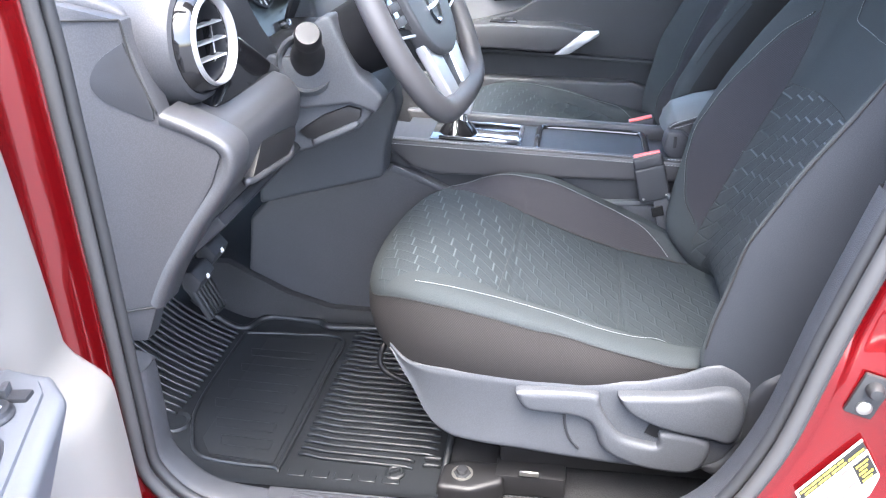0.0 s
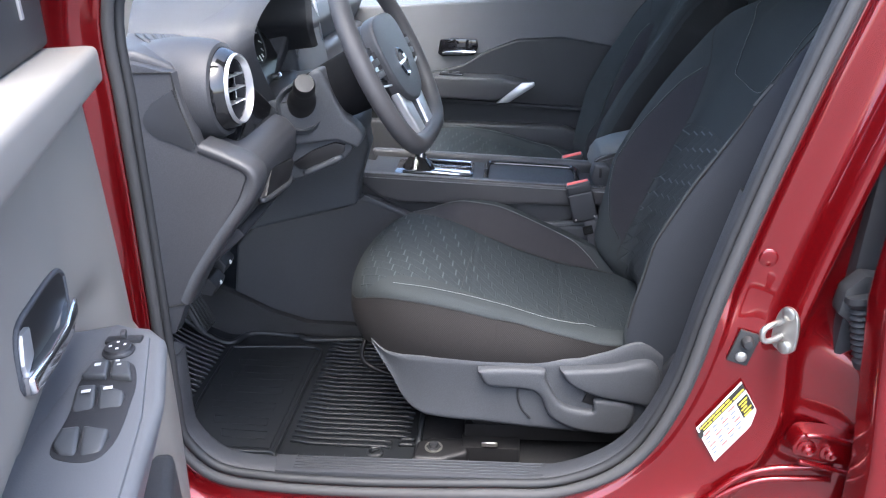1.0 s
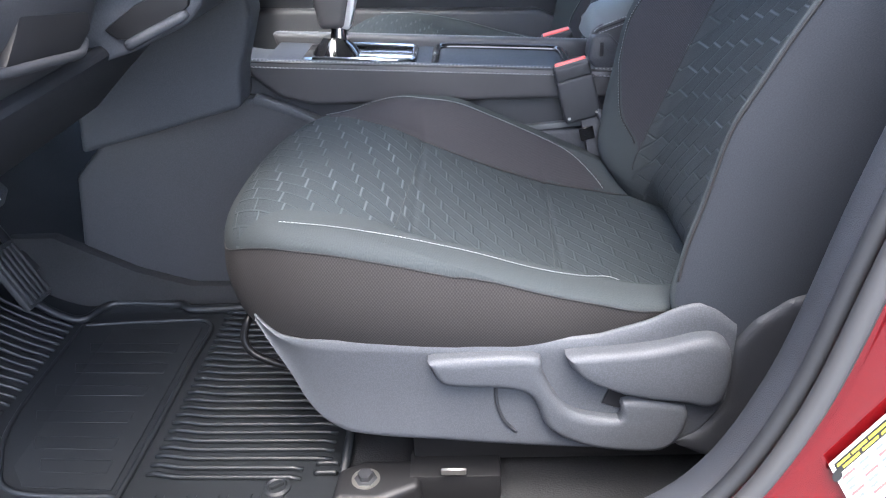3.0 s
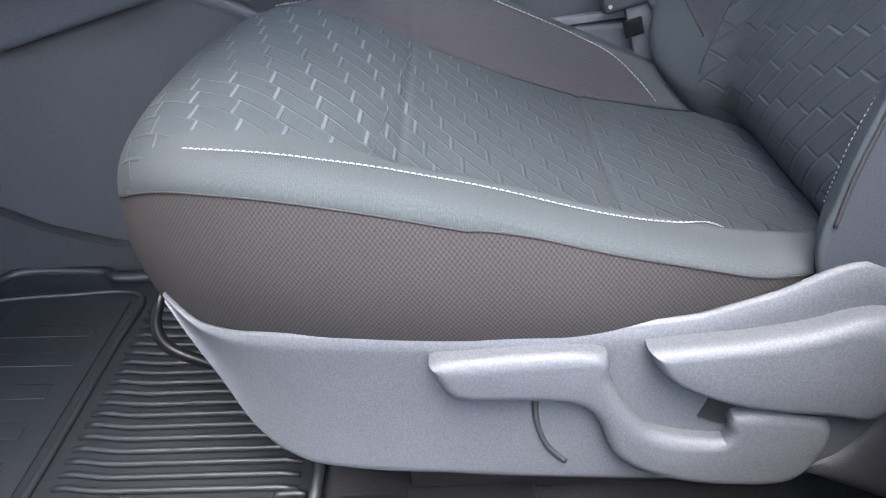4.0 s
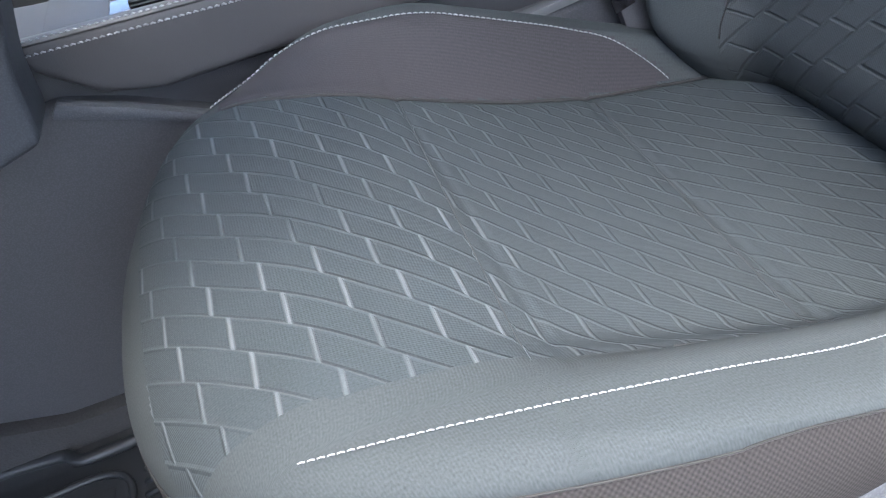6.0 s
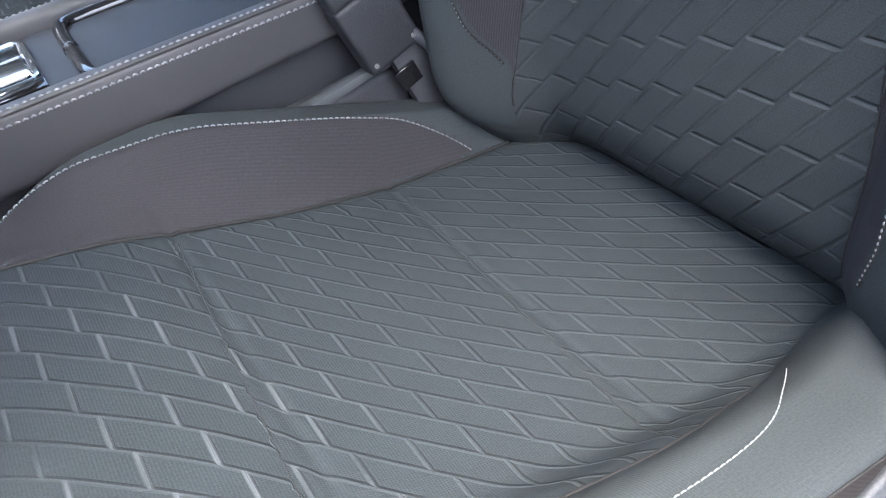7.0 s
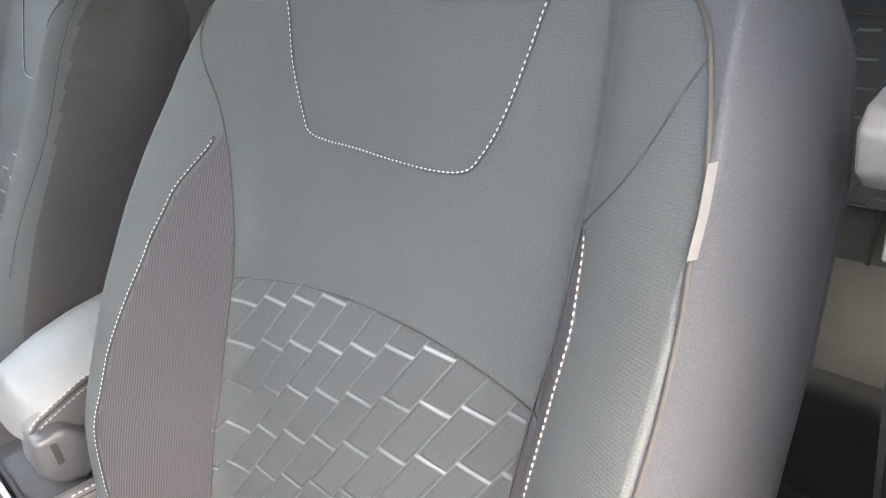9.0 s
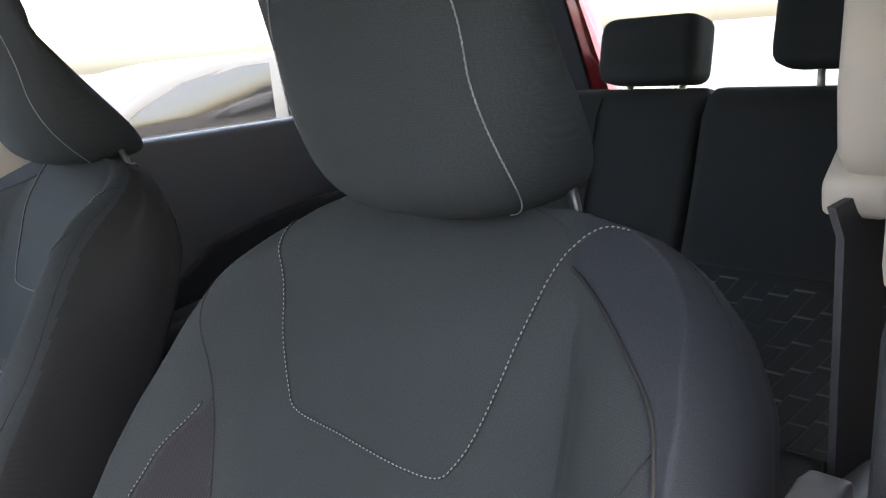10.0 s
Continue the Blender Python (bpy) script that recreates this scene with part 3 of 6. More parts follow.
def back_ring(s, A):
    n = len(A)
    h = n // 2
    half = {}
    for sgn in (1, -1):
        P, w = back_profile(s, sgn)
        L = np.concatenate([[0], np.cumsum(np.linalg.norm(np.diff(P, axis=0), axis=1))])
        q = np.linspace(0, L[-1], h + 1)
        half[sgn] = q, np.interp(q, L, P[:, 0]), np.interp(q, L, P[:, 1]), L[int(np.argmax(P[:, 0] >= w * (0.985 * shoulder(s) if sgn > 0 else 0.985)))]
    edge = {1: panel_edge(s, 1), -1: panel_edge(s, -1)}
    trim = trim_edge(s)
    x0, z0 = (float(v) for v in back_axis(s))
    bl = bulge(s)
    idx = [(k, 1) for k in range(h)] + [(h - k, -1) for k in range(h)]
    out, uv, kd = [], [], []
    for k, sgn in idx:
        q, yy, dd, side_at = half[sgn]
        yl, d = yy[k], dd[k]
        out.append((x0 - d * 0.9 - bl, C + sgn * yl, z0 + d * 0.42))
        uv.append((s, C + sgn * q[k]))
        side, o = edge[sgn]
        if q[k] > side_at:
            kd.append(3 if sgn < 0 else 4)
        elif yl > trim and sgn < 0:
            kd.append(3)
        elif yl < side and s < 0.405 - 0.018 * (yl / 0.16) ** 2:
            kd.append(1)
        elif side <= yl < side + o:
            kd.append(2)
        else:
            kd.append(0)
    return out, uv, kd


def panel_edge(s, yl):
    """Half-width of the middle panel on that side, and the width of the ribbed insert beyond it."""
    if yl > 0:
        return float(soft(s, [0, .1, .40, .497, .562, .62], [.160, .161, .166, .178, .192, .21], .01)), max(0.0, float(soft(s, [.08, .093, .118, .19, .25, .312, .409, .45, .490, .50], [0, .002, .020, .044, .050, .047, .033, .021, .003, 0], .006)))
    return float(soft(s, [0, .126, .20, .35, .40, .45, .50, .60], [.152, .146, .132, .140, .145, .156, .163, .163], .01)), max(0.0, float(soft(s, [.05, .10, .40, .45, .49, .50], [.018, .030, .030, .023, .008, 0], .006)))


def back_seams():
    """The sewn lines on the backrest's front."""
    sew = []
    lift = np.array([-0.9, 0, 0.42]) * 0.0012
    key = [(.174, .664), (.164, .637), (.156, .613), (.142, .562), (.121, .525), (.104, .511), (.049, .508), (-.016, .505), (-.054, .508), (-.068, .520), (-.081, .548), (-.098, .613), (-.106, .657), (-.115, .680), (-.131, .692), (-.150, .6905)]
    sew.append([back_point(y, s) + lift for y, s in smooth_path(key, 160)])
    for sgn in (1, -1):
        pts = []
        for s in np.linspace(0.092 if sgn > 0 else 0.070, 0.496, 110):
            side, o = panel_edge(s, sgn)
            pts.append(back_point(sgn * (side + o + 0.003), s) + lift)
        sew.append(pts)
    return sew


def dark_seams():
    """Sunken plain seams of the backrest."""
    out = []
    lift = np.array([-0.9, 0, 0.42]) * 0.0004
    for sgn in (1, -1):
        out.append([back_point(sgn * panel_edge(s, sgn)[0], s) + lift for s in np.linspace(0.05, 0.50, 90)])
    out.append([back_point(0.975 * shoulder(s) * float(half_width(s)), s) + lift for s in np.linspace(0.30, 0.64, 90)])
    for key in ([(-.225, .578), (-.216, .561), (-.207, .544), (-.190, .52), (-.163, .497)], [(.200, .60), (.192, .562), (.183, .528), (.178, .495)]):
        out.append([back_point(y, s) + lift for y, s in smooth_path(key, 120)])
    out.append([back_point(y, 0.405 - 0.018 * (y / 0.16) ** 2) + lift for y in np.linspace(-0.15, 0.165, 60)])
    return out


def trim_seam():
    """The seam between the bolster's cloth and the outer side."""
    key = [(-.117, .661), (-.146, .644), (-.192, .613), (-.216, .592), (-.231, .561), (-.240, .53), (-.246, .49), (-.249, .45), (-.249, .40), (-.248, .30), (-.246, .19), (-.243, .08)]
    return [back_point(y, s) + np.array([-0.0010, -0.0012, 0.0004]) for y, s in smooth_path(key, 140)]


def head_point(a, b):
    """A point of the headrest: a from -90 below to 90 above, b round it, 0 at the rear."""
    f = lambda c, e: math.copysign(abs(c) ** e, c)
    ca, cz = f(math.cos(a), .513), f(math.sin(a), .623)
    cx, cy = ca * f(math.cos(b), .75), ca * f(math.sin(b), .62)
    dx = max(0.040 - 0.0539 * cz, 0.012)
    wy = 0.120 + 0.0128 * cz
    return (0.5716 + dx + dx * cx - 0.012 * (1 - cy * cy) * (cx < 0) + 0.012 * max(0, -cz) ** 3, C + wy * cy, 1.2938 + 0.1153 * cz)


def headrest_mesh(n):
    """A cushion wider than deep, thick below and thin above, with a rounded lower edge."""
    P = np.array([[head_point(-math.pi / 2 + math.pi * i / (n - 1), math.tau * j / (2 * n)) for j in range(2 * n)] for i in range(n)])
    T = np.stack([P[..., 2], P[..., 1]], -1)
    return grid(P, T, closed=True)


TAG = mat("tag_cloth", (0.088, 0.090, 0.092), rough=0.7, vary=0.1)
driver = thing("driver_seat", "black cloth bucket seat with patterned middle panels and pale stitching", "car seat", (0.1, C, 0.36), "front seats")
build_seat(driver, False, True)
passenger = thing("passenger_seat", "black cloth bucket seat beside the centre console", "car seat", (0.1, 2 * MID - C, 0.36), "front seats")
build_seat(passenger, True, False)

# plastic side shield with its two levers
TOPX = [-.122, -.113, -.103, -.090, -.056, -.02, .03, .13, .203, .257, .308, .333, .352, .372, .40]
TOPZ = [.593, .589, .583, .578, .577, .582, .587, .589, .590, .595, .611, .624, .630, .626, .600]
BOTX = [-.122, -.110, -.096, -.081, -.065, -.045, -.02, .084, .22, .337, .37, .40]
BOTZ = [.588, .569, .551, .529, .492, .470, .460, .461, .448, .442, .465, .520]


def shield_y(x):
    return side_edge(x) - 0.0065


rows = []
xs = np.linspace(-0.122, 0.395, 130)
lip = 0.009 * step(-0.12, -0.03, xs)
zt, zb = soft(xs, TOPX, TOPZ, .006), soft(xs, BOTX, BOTZ, .006)
for k in np.concatenate([[-0.06, -0.03], np.linspace(0, 1, 44), [1.006, 1.014, 1.03, 1.06, 1.10]]):
    kk = min(max(k, 0), 1)
    y = shield_y(xs) + 0.015 * max(0, (0.10 - kk) / 0.10) ** 2 + 0.005 * max(0, (kk - 0.90) / 0.10) ** 2 + 0.004 * math.sin(math.pi * kk) * step(0.18, 0.05, xs)
    z = zb + (zt + lip - zb) * kk
    if k < 0:
        y = y + 0.035
    elif k > 1:
        y, z = y + 0.22 * (k - 1) + 0.002, z - 0.28 * (k - 1.0)
    rows.append(np.stack([xs, y, z], -1))
V, F, T = grid(np.array(rows), flip=True)
shield = part("side_shield", mesh_of(V, F), PLASTIC_GREY, driver, "grained grey plastic side shield")
LEVER = [(.079, .588), (.095, .591), (.188, .592), (.198, .570), (.212, .541), (.232, .519), (.275, .509), (.283, .515), (.285, .534), (.345, .526), (.351, .495), (.332, .466), (.29, .464), (.243, .474), (.205, .498), (.180, .546), (.104, .556), (.088, .566)]
part("height_lever", pillow([(x, z - .005) for x, z in LEVER], -0.205, -0.228, 0.010), PLASTIC_GREY, shield)
RECLINE = [(.221, .598), (.243, .600), (.285, .603), (.322, .608), (.352, .616), (.374, .615), (.387, .600), (.391, .570), (.387, .540), (.374, .528), (.352, .534), (.310, .541), (.276, .551), (.243, .568), (.228, .583)]
part("recline_lever", pillow([(x, z - .009) for x, z in RECLINE], -0.203, -0.233, 0.013, convex=True), PLASTIC_GREY, shield)
part("lever_lip", pillow([(.272, .551), (.300, .556), (.345, .552), (.366, .545), (.372, .530), (.350, .524), (.300, .536), (.280, .540)], -0.203, -0.228, 0.005, convex=True), PLASTIC_GREY, shield)
# black plate paints the deep shade in the gap between the levers
part("lever_gap_shade", pillow([(.262, .520), (.284, .514), (.288, .546), (.276, .552)], -0.207, -0.2170, 0.002), BLACK, shield)
# dark cord on the shield stands for the shade in a moulded groove
part("groove_shade", tube_mesh([[(x, -.2150, z) for x, z in smooth_path([(.150, .548), (.150, .525), (.157, .500), (.171, .482)], 24)]], .0022, 6), PLASTIC_DARK, shield)
part("recliner_cover", prism([(.335, .462), (.372, .480), (.390, .512), (.393, .589), (.410, .618), (.443, .644), (.480, .648), (.56, .635), (.60, .55), (.56, .44), (.42, .42)], "y", -0.165, -0.2185, 0.016, 4), PLASTIC_DARK, driver, "rounded black recliner cover")
part("seat_base", rbox((0.36, 0.40, 0.09), 0.02, 3, pose(0.20, C, 0.495)), BLACK, driver)
for y in (-0.13, 0.20):
    part("seat_rail", rbox((0.40, 0.05, 0.035), 0.006, 2, pose(0.25, y, 0.405)), BLACK, driver)
    for x in (0.09, 0.38):
        part("rail_leg", rbox((0.05, 0.045, 0.12), 0.008, 2, pose(x, y, 0.46)), BLACK, driver)
BAR = mat("black_bar", (0.004, 0.004, 0.0045), rough=0.3, spec=0.12)
part("adjuster_bar", tube_mesh([smooth_path([(0.0, -.100, .490), (-.085, -.118, .505), (-.120, -.120, .517), (-.142, -.116, .530), (-.148, -.108, .548), (-.140, -.09, .568), (-.138, .0, .572), (-.138, .17, .570), (-.135, .18, .545), (-.1, .185, .515), (0, .19, .50)], 90)], 0.0050, 10), BAR, driver)

# ---- car body and setting ----
ground = part("ground", mesh_of([(-300, -300, 0), (300, -300, 0), (300, 300, 0), (-300, 300, 0)], [(0, 1, 2, 3)]), ASPHALT)
tagged(ground, "pale asphalt of an outdoor car park", "ground", kind="structure")
car = thing("car_body", "metallic red car body round the open front door", "car body", (0.2, MID, 0), kind="structure")

# door opening, along its seal
SEAL_KEYS = [(-.385, .60), (-.380, .756), (-.375, .925), (-.372, 1.083), (-.366, 1.22)]
LOW_KEYS = [(-.385, .60), (-.380, .555), (-.335, .503), (-.257, .486), (-.103, .480), (.10, .486), (.22, .497), (.315, .554), (.373, .665), (.412, .828), (.453, .982), (.496, 1.125), (.540, 1.27), (.54, 1.36), (.40, 1.44)]
loop = np.concatenate([smooth_path([(-.30, 1.33), *SEAL_KEYS[::-1]], 30)[:-1], smooth_path(LOW_KEYS, 110)])


def beside(o, y):
    """The opening's outline moved outwards by o, at depth y."""
    d = np.gradient(loop, axis=0)
    nrm = np.stack([d[:, 1], -d[:, 0]], -1)
    nrm /= np.linalg.norm(nrm, axis=1)[:, None]
    q = loop + nrm * np.asarray(o)[..., None]
    return np.stack([q[:, 0], np.full(len(q), y) if np.isscalar(y) else y, q[:, 1]], -1)


part("door_seal", tube_mesh([beside(0.0, -0.425)], 0.0080, 10), SEAL, car, "grey rubber door seal")
part("seal_lip", tube_mesh([beside(-0.006, -0.408)], 0.0075, 8), RUBBER, car)
part("seal_lip", tube_mesh([beside(0.011, -0.418)], 0.0045, 8), RUBBER, car)


def flange(offsets, material, name, i0, i1, label=""):
    """A strip that runs along the opening; offsets: (outwards, y) or (outwards, y low down, y high up)."""
    rows = []
    for o, y, *hi in offsets:
        yy = y + ((hi[0] - y) * step(0.66, 0.77, loop[:, 1]) if hi else 0 * loop[:, 0])
        rows.append(beside(o, yy)[i0:i1])
    # even out the steps so that the strip shades smoothly
    R = np.array(rows)
    fine_rows = [smooth_path(R[:, k], 34) for k in range(R.shape[1])]
    V, F, T = grid(np.array(fine_rows), flip=True)
    return part(name, mesh_of(V, F), material, car, label)


N = len(loop)
flange([(0.004, -.412), (0.010, -.425), (0.03, -.432), (0.045, -.450), (.055, -.50), (.075, -.53), (.12, -.54)], RED, "door_frame", 0, 62, "red painted front door frame")
PILLAR = [(-.002, -.40, -.385, -.37), (.004, -.41, -.388, -.374), (.012, -.424, -.391, -.376), (.036, -.432, -.392, -.378), (.043, -.436, -.397, -.385), (.078, -.462, -.399, -.390), (.092, -.485, -.405, -.398), (.104, -.497, -.420, -.424), (.112, -.501, -.424, -.430), (.122, -.503, -.421, -.428), (.132, -.505, -.408, -.404), (.150, -.507, -.404, -.392), (.185, -.509, -.412, -.388), (.240, -.512, -.436, -.392), (.300, -.514, -.44, -.39)]
idx = np.arange(N)
rows = []
for o, y0, y1, y2 in PILLAR:
    yy = y0 + (y1 - y0) * step(62, 78, idx)
    out = o + .036 * float(step(.08, .104, o)) * (1 - step(.64, .80, loop[:, 1])) * step(66, 80, idx)
    rows.append(beside(out, yy + (y2 - yy) * step(0.76, 0.83, loop[:, 1]))[52:])
rows = np.array(rows)
V, F, T = grid(np.array([smooth_path(rows[:, k], 72) for k in range(rows.shape[1])]), flip=True)
part("b_pillar", mesh_of(V, F), RED, car, "red painted sill and door pillar")
flange([(0.004, -.405), (-0.006, -.400), (-0.010, -.390), (-0.010, -.374), (-0.004, -.362), (.03, -.352), (.12, -.345)], SILL, "sill_trim", 25, 104, "black plastic sill trim")
flange([(0.004, -.395), (-0.006, -.388), (-0.004, -.37), (0.006, -.345), (.03, -.315), (.08, -.300)], SILL, "pillar_trim", 100, N, "black plastic pillar trim")
flange([(0.004, -.405), (-0.008, -.401), (-0.0125, -.390), (-0.0125, -.3735), (-0.0065, -.3605), (.03, -.3505), (.12, -.3435)], SILL, "kick_panel", 25, 44, "black plastic kick panel")
scuff = part("scuff_plate", prism([(-.248, -.360), (-.240, -.402), (.205, -.402), (.215, -.360)], "z", 0.480, 0.4985, 0.004), SILL, car, "black ribbed scuff plate")
for k in range(5):
    part("rib", rbox((.40, .0026, .002), .0008, 1, pose(-.012, -.393 + .007 * k, .4992)), SILL, scuff)
def pillar_patch(name, keys, y, lift, label=""):
    """A low pressed field in the pillar's sheet."""
    return part(name, pillow(keys, y, y - lift, lift * .8, 60, 4), RED, car, label)


pillar_patch("pressed_field", [(.462, .810), (.470, .845), (.490, .90), (.505, .90), (.507, .88), (.500, .845), (.490, .808), (.480, .803)], -.378, .0085)
part("plug", lathe([(0, .002), (.010, .002), (.013, .001), (.014, 0)], 24, axis_pose((.484, -.3865, .872), (-.05, -1, 0))), RED, car)
part("plug", lathe([(0, .003), (.008, .003), (.010, .0015), (.011, 0)], 20, axis_pose((.515, -.412, .742), (-.05, -1, 0))), RED, car)
for q in ([(.430, .505), (.470, .542), (.52, .560), (.60, .566)], [(.400, .470), (.450, .512), (.50, .538), (.56, .544), (.60, .544)]):
    part("sill_crease", tube_mesh([[(x, -.4345 - .05 * max(0, .55 - z), z) for x, z in smooth_path(q, 40)]], .0050, 8), RED, car)
# rear door, closed, with hinge and wiring boot in the gap
part("rear_door", prism([(.600, .36), (.596, .64), (.575, .86), (.590, 1.06), (.61, 1.16), (1.5, 1.18), (1.5, .36)], "y", -.475, -.54, 0.012, 3), RED, car, "closed red rear door")
part("rear_window_frame", prism([(.61, 1.14), (.66, 1.42), (.70, 1.45), (.70, 1.14)], "y", -.45, -.52, 0.008, 2), RED, car)
hinge = part("door_hinge", pillow([(.535, .606), (.545, .626), (.575, .627), (.625, .615), (.628, .578), (.60, .578), (.555, .586), (.538, .594)], -.415, -.446, .004, 70), RED, car, "red painted door hinge")
for q in ([(.548, .628), (.575, .629), (.630, .612)], [(.545, .585), (.575, .578), (.630, .562)]):
    part("hinge_edge", tube_mesh([[(x, -.449, z) for x, z in smooth_path(q, 24)]], .0045, 8), RED, hinge)
for x, z in ((.553, .606), (.585, .600)):
    part("hinge_bolt", lathe([(0, 0), (.013, 0), (.013, .003), (.008, .004), (.008, .010), (.004, .012), (0, .010)], 16, axis_pose((x, -.446, z), (0, -1, 0))), RED, hinge)
boot = thing("wiring_boot", "black ribbed rubber wiring boot between pillar and rear door", "cable boot", (.59, -.44, .80))
prof = [(.0, 0), (.018, 0), (.019, .008), (.015, .014)]
for k in range(9):
    prof += [(.0105, .018 + .009 * k), (.0150, .0225 + .009 * k)]
prof += [(.013, .105), (0, .105)]
part("bellows", lathe(prof, 24, axis_pose((.586, -.440, .845), (.20, -.08, -1))), RUBBER, boot)
part("boot_flange", prism([(.563, .815), (.568, .85), (.590, .872), (.62, .868), (.622, .83), (.590, .795)], "y", -.41, -.440, .008, 2), RUBBER, boot)
striker = thing("door_striker", "zinc-plated door striker loop bolted to the pillar", "door striker", (.50, -.44, .79))
SM = axis_pose((.498, -.446, .795), (-.75, -.66, 0))
plate = prism([(x, y) for x, y in smooth_path([(.017, -.024), (.009, -.033), (-.010, -.031), (-.017, -.018), (-.015, .010), (-.008, .029), (.004, .033), (.014, .024), (.018, 0), (.017, -.024)], 36)[:-1]], "z", -.003, .003, .001, 1)
plate.transform(SM)
part("striker_plate", plate, STEEL, striker)
loopp = smooth_path([(-.004, -.010, 0), (-.006, -.011, .026), (-.010, -.007, .035), (-.011, .005, .036), (-.008, .011, .026), (-.004, .011, 0)], 40)
part("striker_loop", tube_mesh([[SM @ Vector(p) for p in loopp]], .0042, 10), STEEL, striker)
for v in (-.024, .026):
    part("bolt", lathe([(0, 0), (.009, 0), (.009, .004), (.006, .006), (0, .006)], 12, SM @ pose(.004, v, .003)), STEEL, striker)
switch = thing("door_switch", "black rubber door switch plate on the red pillar", "switch", (.474, -.385, .735))
WM0 = axis_pose((.462, -.4015, .741), (-.10, -1, 0)) @ pose(0, 0, 0, 0, 0, -16)
part("plate", rbox((.030, .052, .007), .003, 2, WM0), RUBBER, switch)
part("plunger", lathe([(0, 0), (.009, 0), (.009, .007), (.006, .012), (0, .013)], 16, WM0 @ pose(.0, .012, .003)), RUBBER, switch)
part("screw", lathe([(0, 0), (.008, 0), (.008, .003), (.005, .005), (0, .005)], 16, WM0 @ pose(.001, -.013, .003)), STEEL, switch)
# tyre information label
sticker = thing("tyre_label", "white tyre information label with yellow and black print", "label", (.456, -.40, .612))
E1, E2 = Vector((.548, 0, .837)), Vector((-.499, 0, .867))
LM = Matrix.Translation((.453, -.4070, .618)) @ Matrix(((E1.x, E2.x, 0, 0), (-.02, .08, -1, 0), (E1.z, E2.z, 0, 0), (0, 0, 0, 1)))
part("paper", rbox((.100, .064, .0012), .0004, 1, LM), PAPER, sticker)
def ink(x0, x1, y0, y1, material, h=.0009):
    """A printed bar on the label."""
    bm = bmesh.new()
    bmesh.ops.create_cube(bm, size=1, matrix=LM @ Matrix.Translation(((x0 + x1) / 2, (y0 + y1) / 2, h)) @ Matrix.Diagonal((x1 - x0, y1 - y0, .0003, 1)))
    part("print", bm, material, sticker)


ink(-.046, .050, .018, .029, BLACK_INK)
for k, words in enumerate((((-.044, -.030), (-.028, -.012), (-.010, .010), (.012, .020)), ((-.040, -.022), (-.019, -.002), (.001, .022), (.025, .047)))):
    for a, b in words:
        ink(a, b, .0250 - .0048 * k, .0272 - .0048 * k, YELLOW, .0014)
ink(.026, .049, -.014, .012, BLACK_INK)
for k in range(5):
    ink(.029 + .002 * (k % 2), .046 - .003 * (k % 3), .0065 - .0048 * k, .0088 - .0048 * k, YELLOW, .0014)
part("mark", lathe([(0, 0), (.005, 0), (.005, .0004), (0, .0004)], 20, LM @ pose(-.048, .018, .0008)), BLACK_INK, sticker)
PINK = mat("red_print", (0.65, 0.10, 0.09), rough=0.5, vary=0.05)
GREY_INK = mat("grey_print", (0.13, 0.15, 0.24), rough=0.5, vary=0.05)
for r in range(6):
    for c in range(4):
        a = -.045 + .018 * c
        ink(a, a + .014 - .003 * ((r + c) % 3), .011 - .0065 * r, .0135 - .0065 * r, PINK if (r + c) % 3 == 0 else GREY_INK)
for r in range(7):
    ink(-.047, .024, .0155 - .0065 * r, .0158 - .0065 * r, GREY_INK)

# shell of the cabin
part("floor_pan", prism([(-.85, -.40), (-.85, 1.22), (1.7, 1.22), (1.7, -.40)], "z", 0.30, 0.352, 0), CARPET, car, "dark carpeted floor")
TOE = smooth_path([(-.56, .352), (-.64, .37), (-.72, .43), (-.84, .58), (-.90, .75)], 30)
V, F, T = grid(np.array([[(x, y, z + .006 * math.sin(y * 21) * math.sin(x * 17)) for x, z in TOE] for y in np.linspace(-.37, 1.18, 40)]))
part("toe_board", mesh_of(V, F), CARPET, car, "dark carpet over the toe board")
part("firewall", prism([(-1.0, .3), (-1.0, 1.0), (-.98, 1.0), (-.98, .3)], "y", -.45, 1.27, 0), PLASTIC_DARK, car)
part("roof", prism([(.0, -.25), (.0, 1.07), (1.9, 1.03), (1.9, -.21)], "z", 1.50, 1.53, 0.006), HEADLINER, car, "pale headliner under the roof")
part("right_roof_rail", prism([(-.25, 1.482), (-.25, 1.50), (1.9, 1.50), (1.9, 1.482)], "y", 1.03, 1.12, 0.01), BEIGE, car)
part("left_roof_rail", prism([(-.25, 1.44), (-.25, 1.50), (1.9, 1.50), (1.9, 1.44)], "y", -.30, -.20, 0.01), BEIGE, car)
part("right_pillar", prism([(.60, 1.08), (.63, 1.48), (.70, 1.48), (.68, 1.08)], "y", 1.06, 1.14, 0.01), BEIGE, car)
part("left_pillar_trim", prism([(.585, 1.18), (.60, 1.48), (.76, 1.48), (.75, 1.18)], "y", -.265, -.36, 0.015, 3), BEIGE, car, "beige upper pillar trim")
part("lower_pillar_trim", prism([(.56, .36), (.56, .80), (.583, 1.176), (.75, 1.176), (.74, .80), (.74, .36)], "y", -.268, -.36, 0.012, 3), PLASTIC_DARK, car, "dark lower pillar trim")
part("windscreen_pillar", prism([(-.385, 1.165), (-.392, 1.18), (-.335, 1.34), (-.14, 1.50), (-.11, 1.50), (-.312, 1.335), (-.374, 1.20)], "y", -.35, -.39, 0.01, 2), BEIGE, car, "pale windscreen pillar trim")
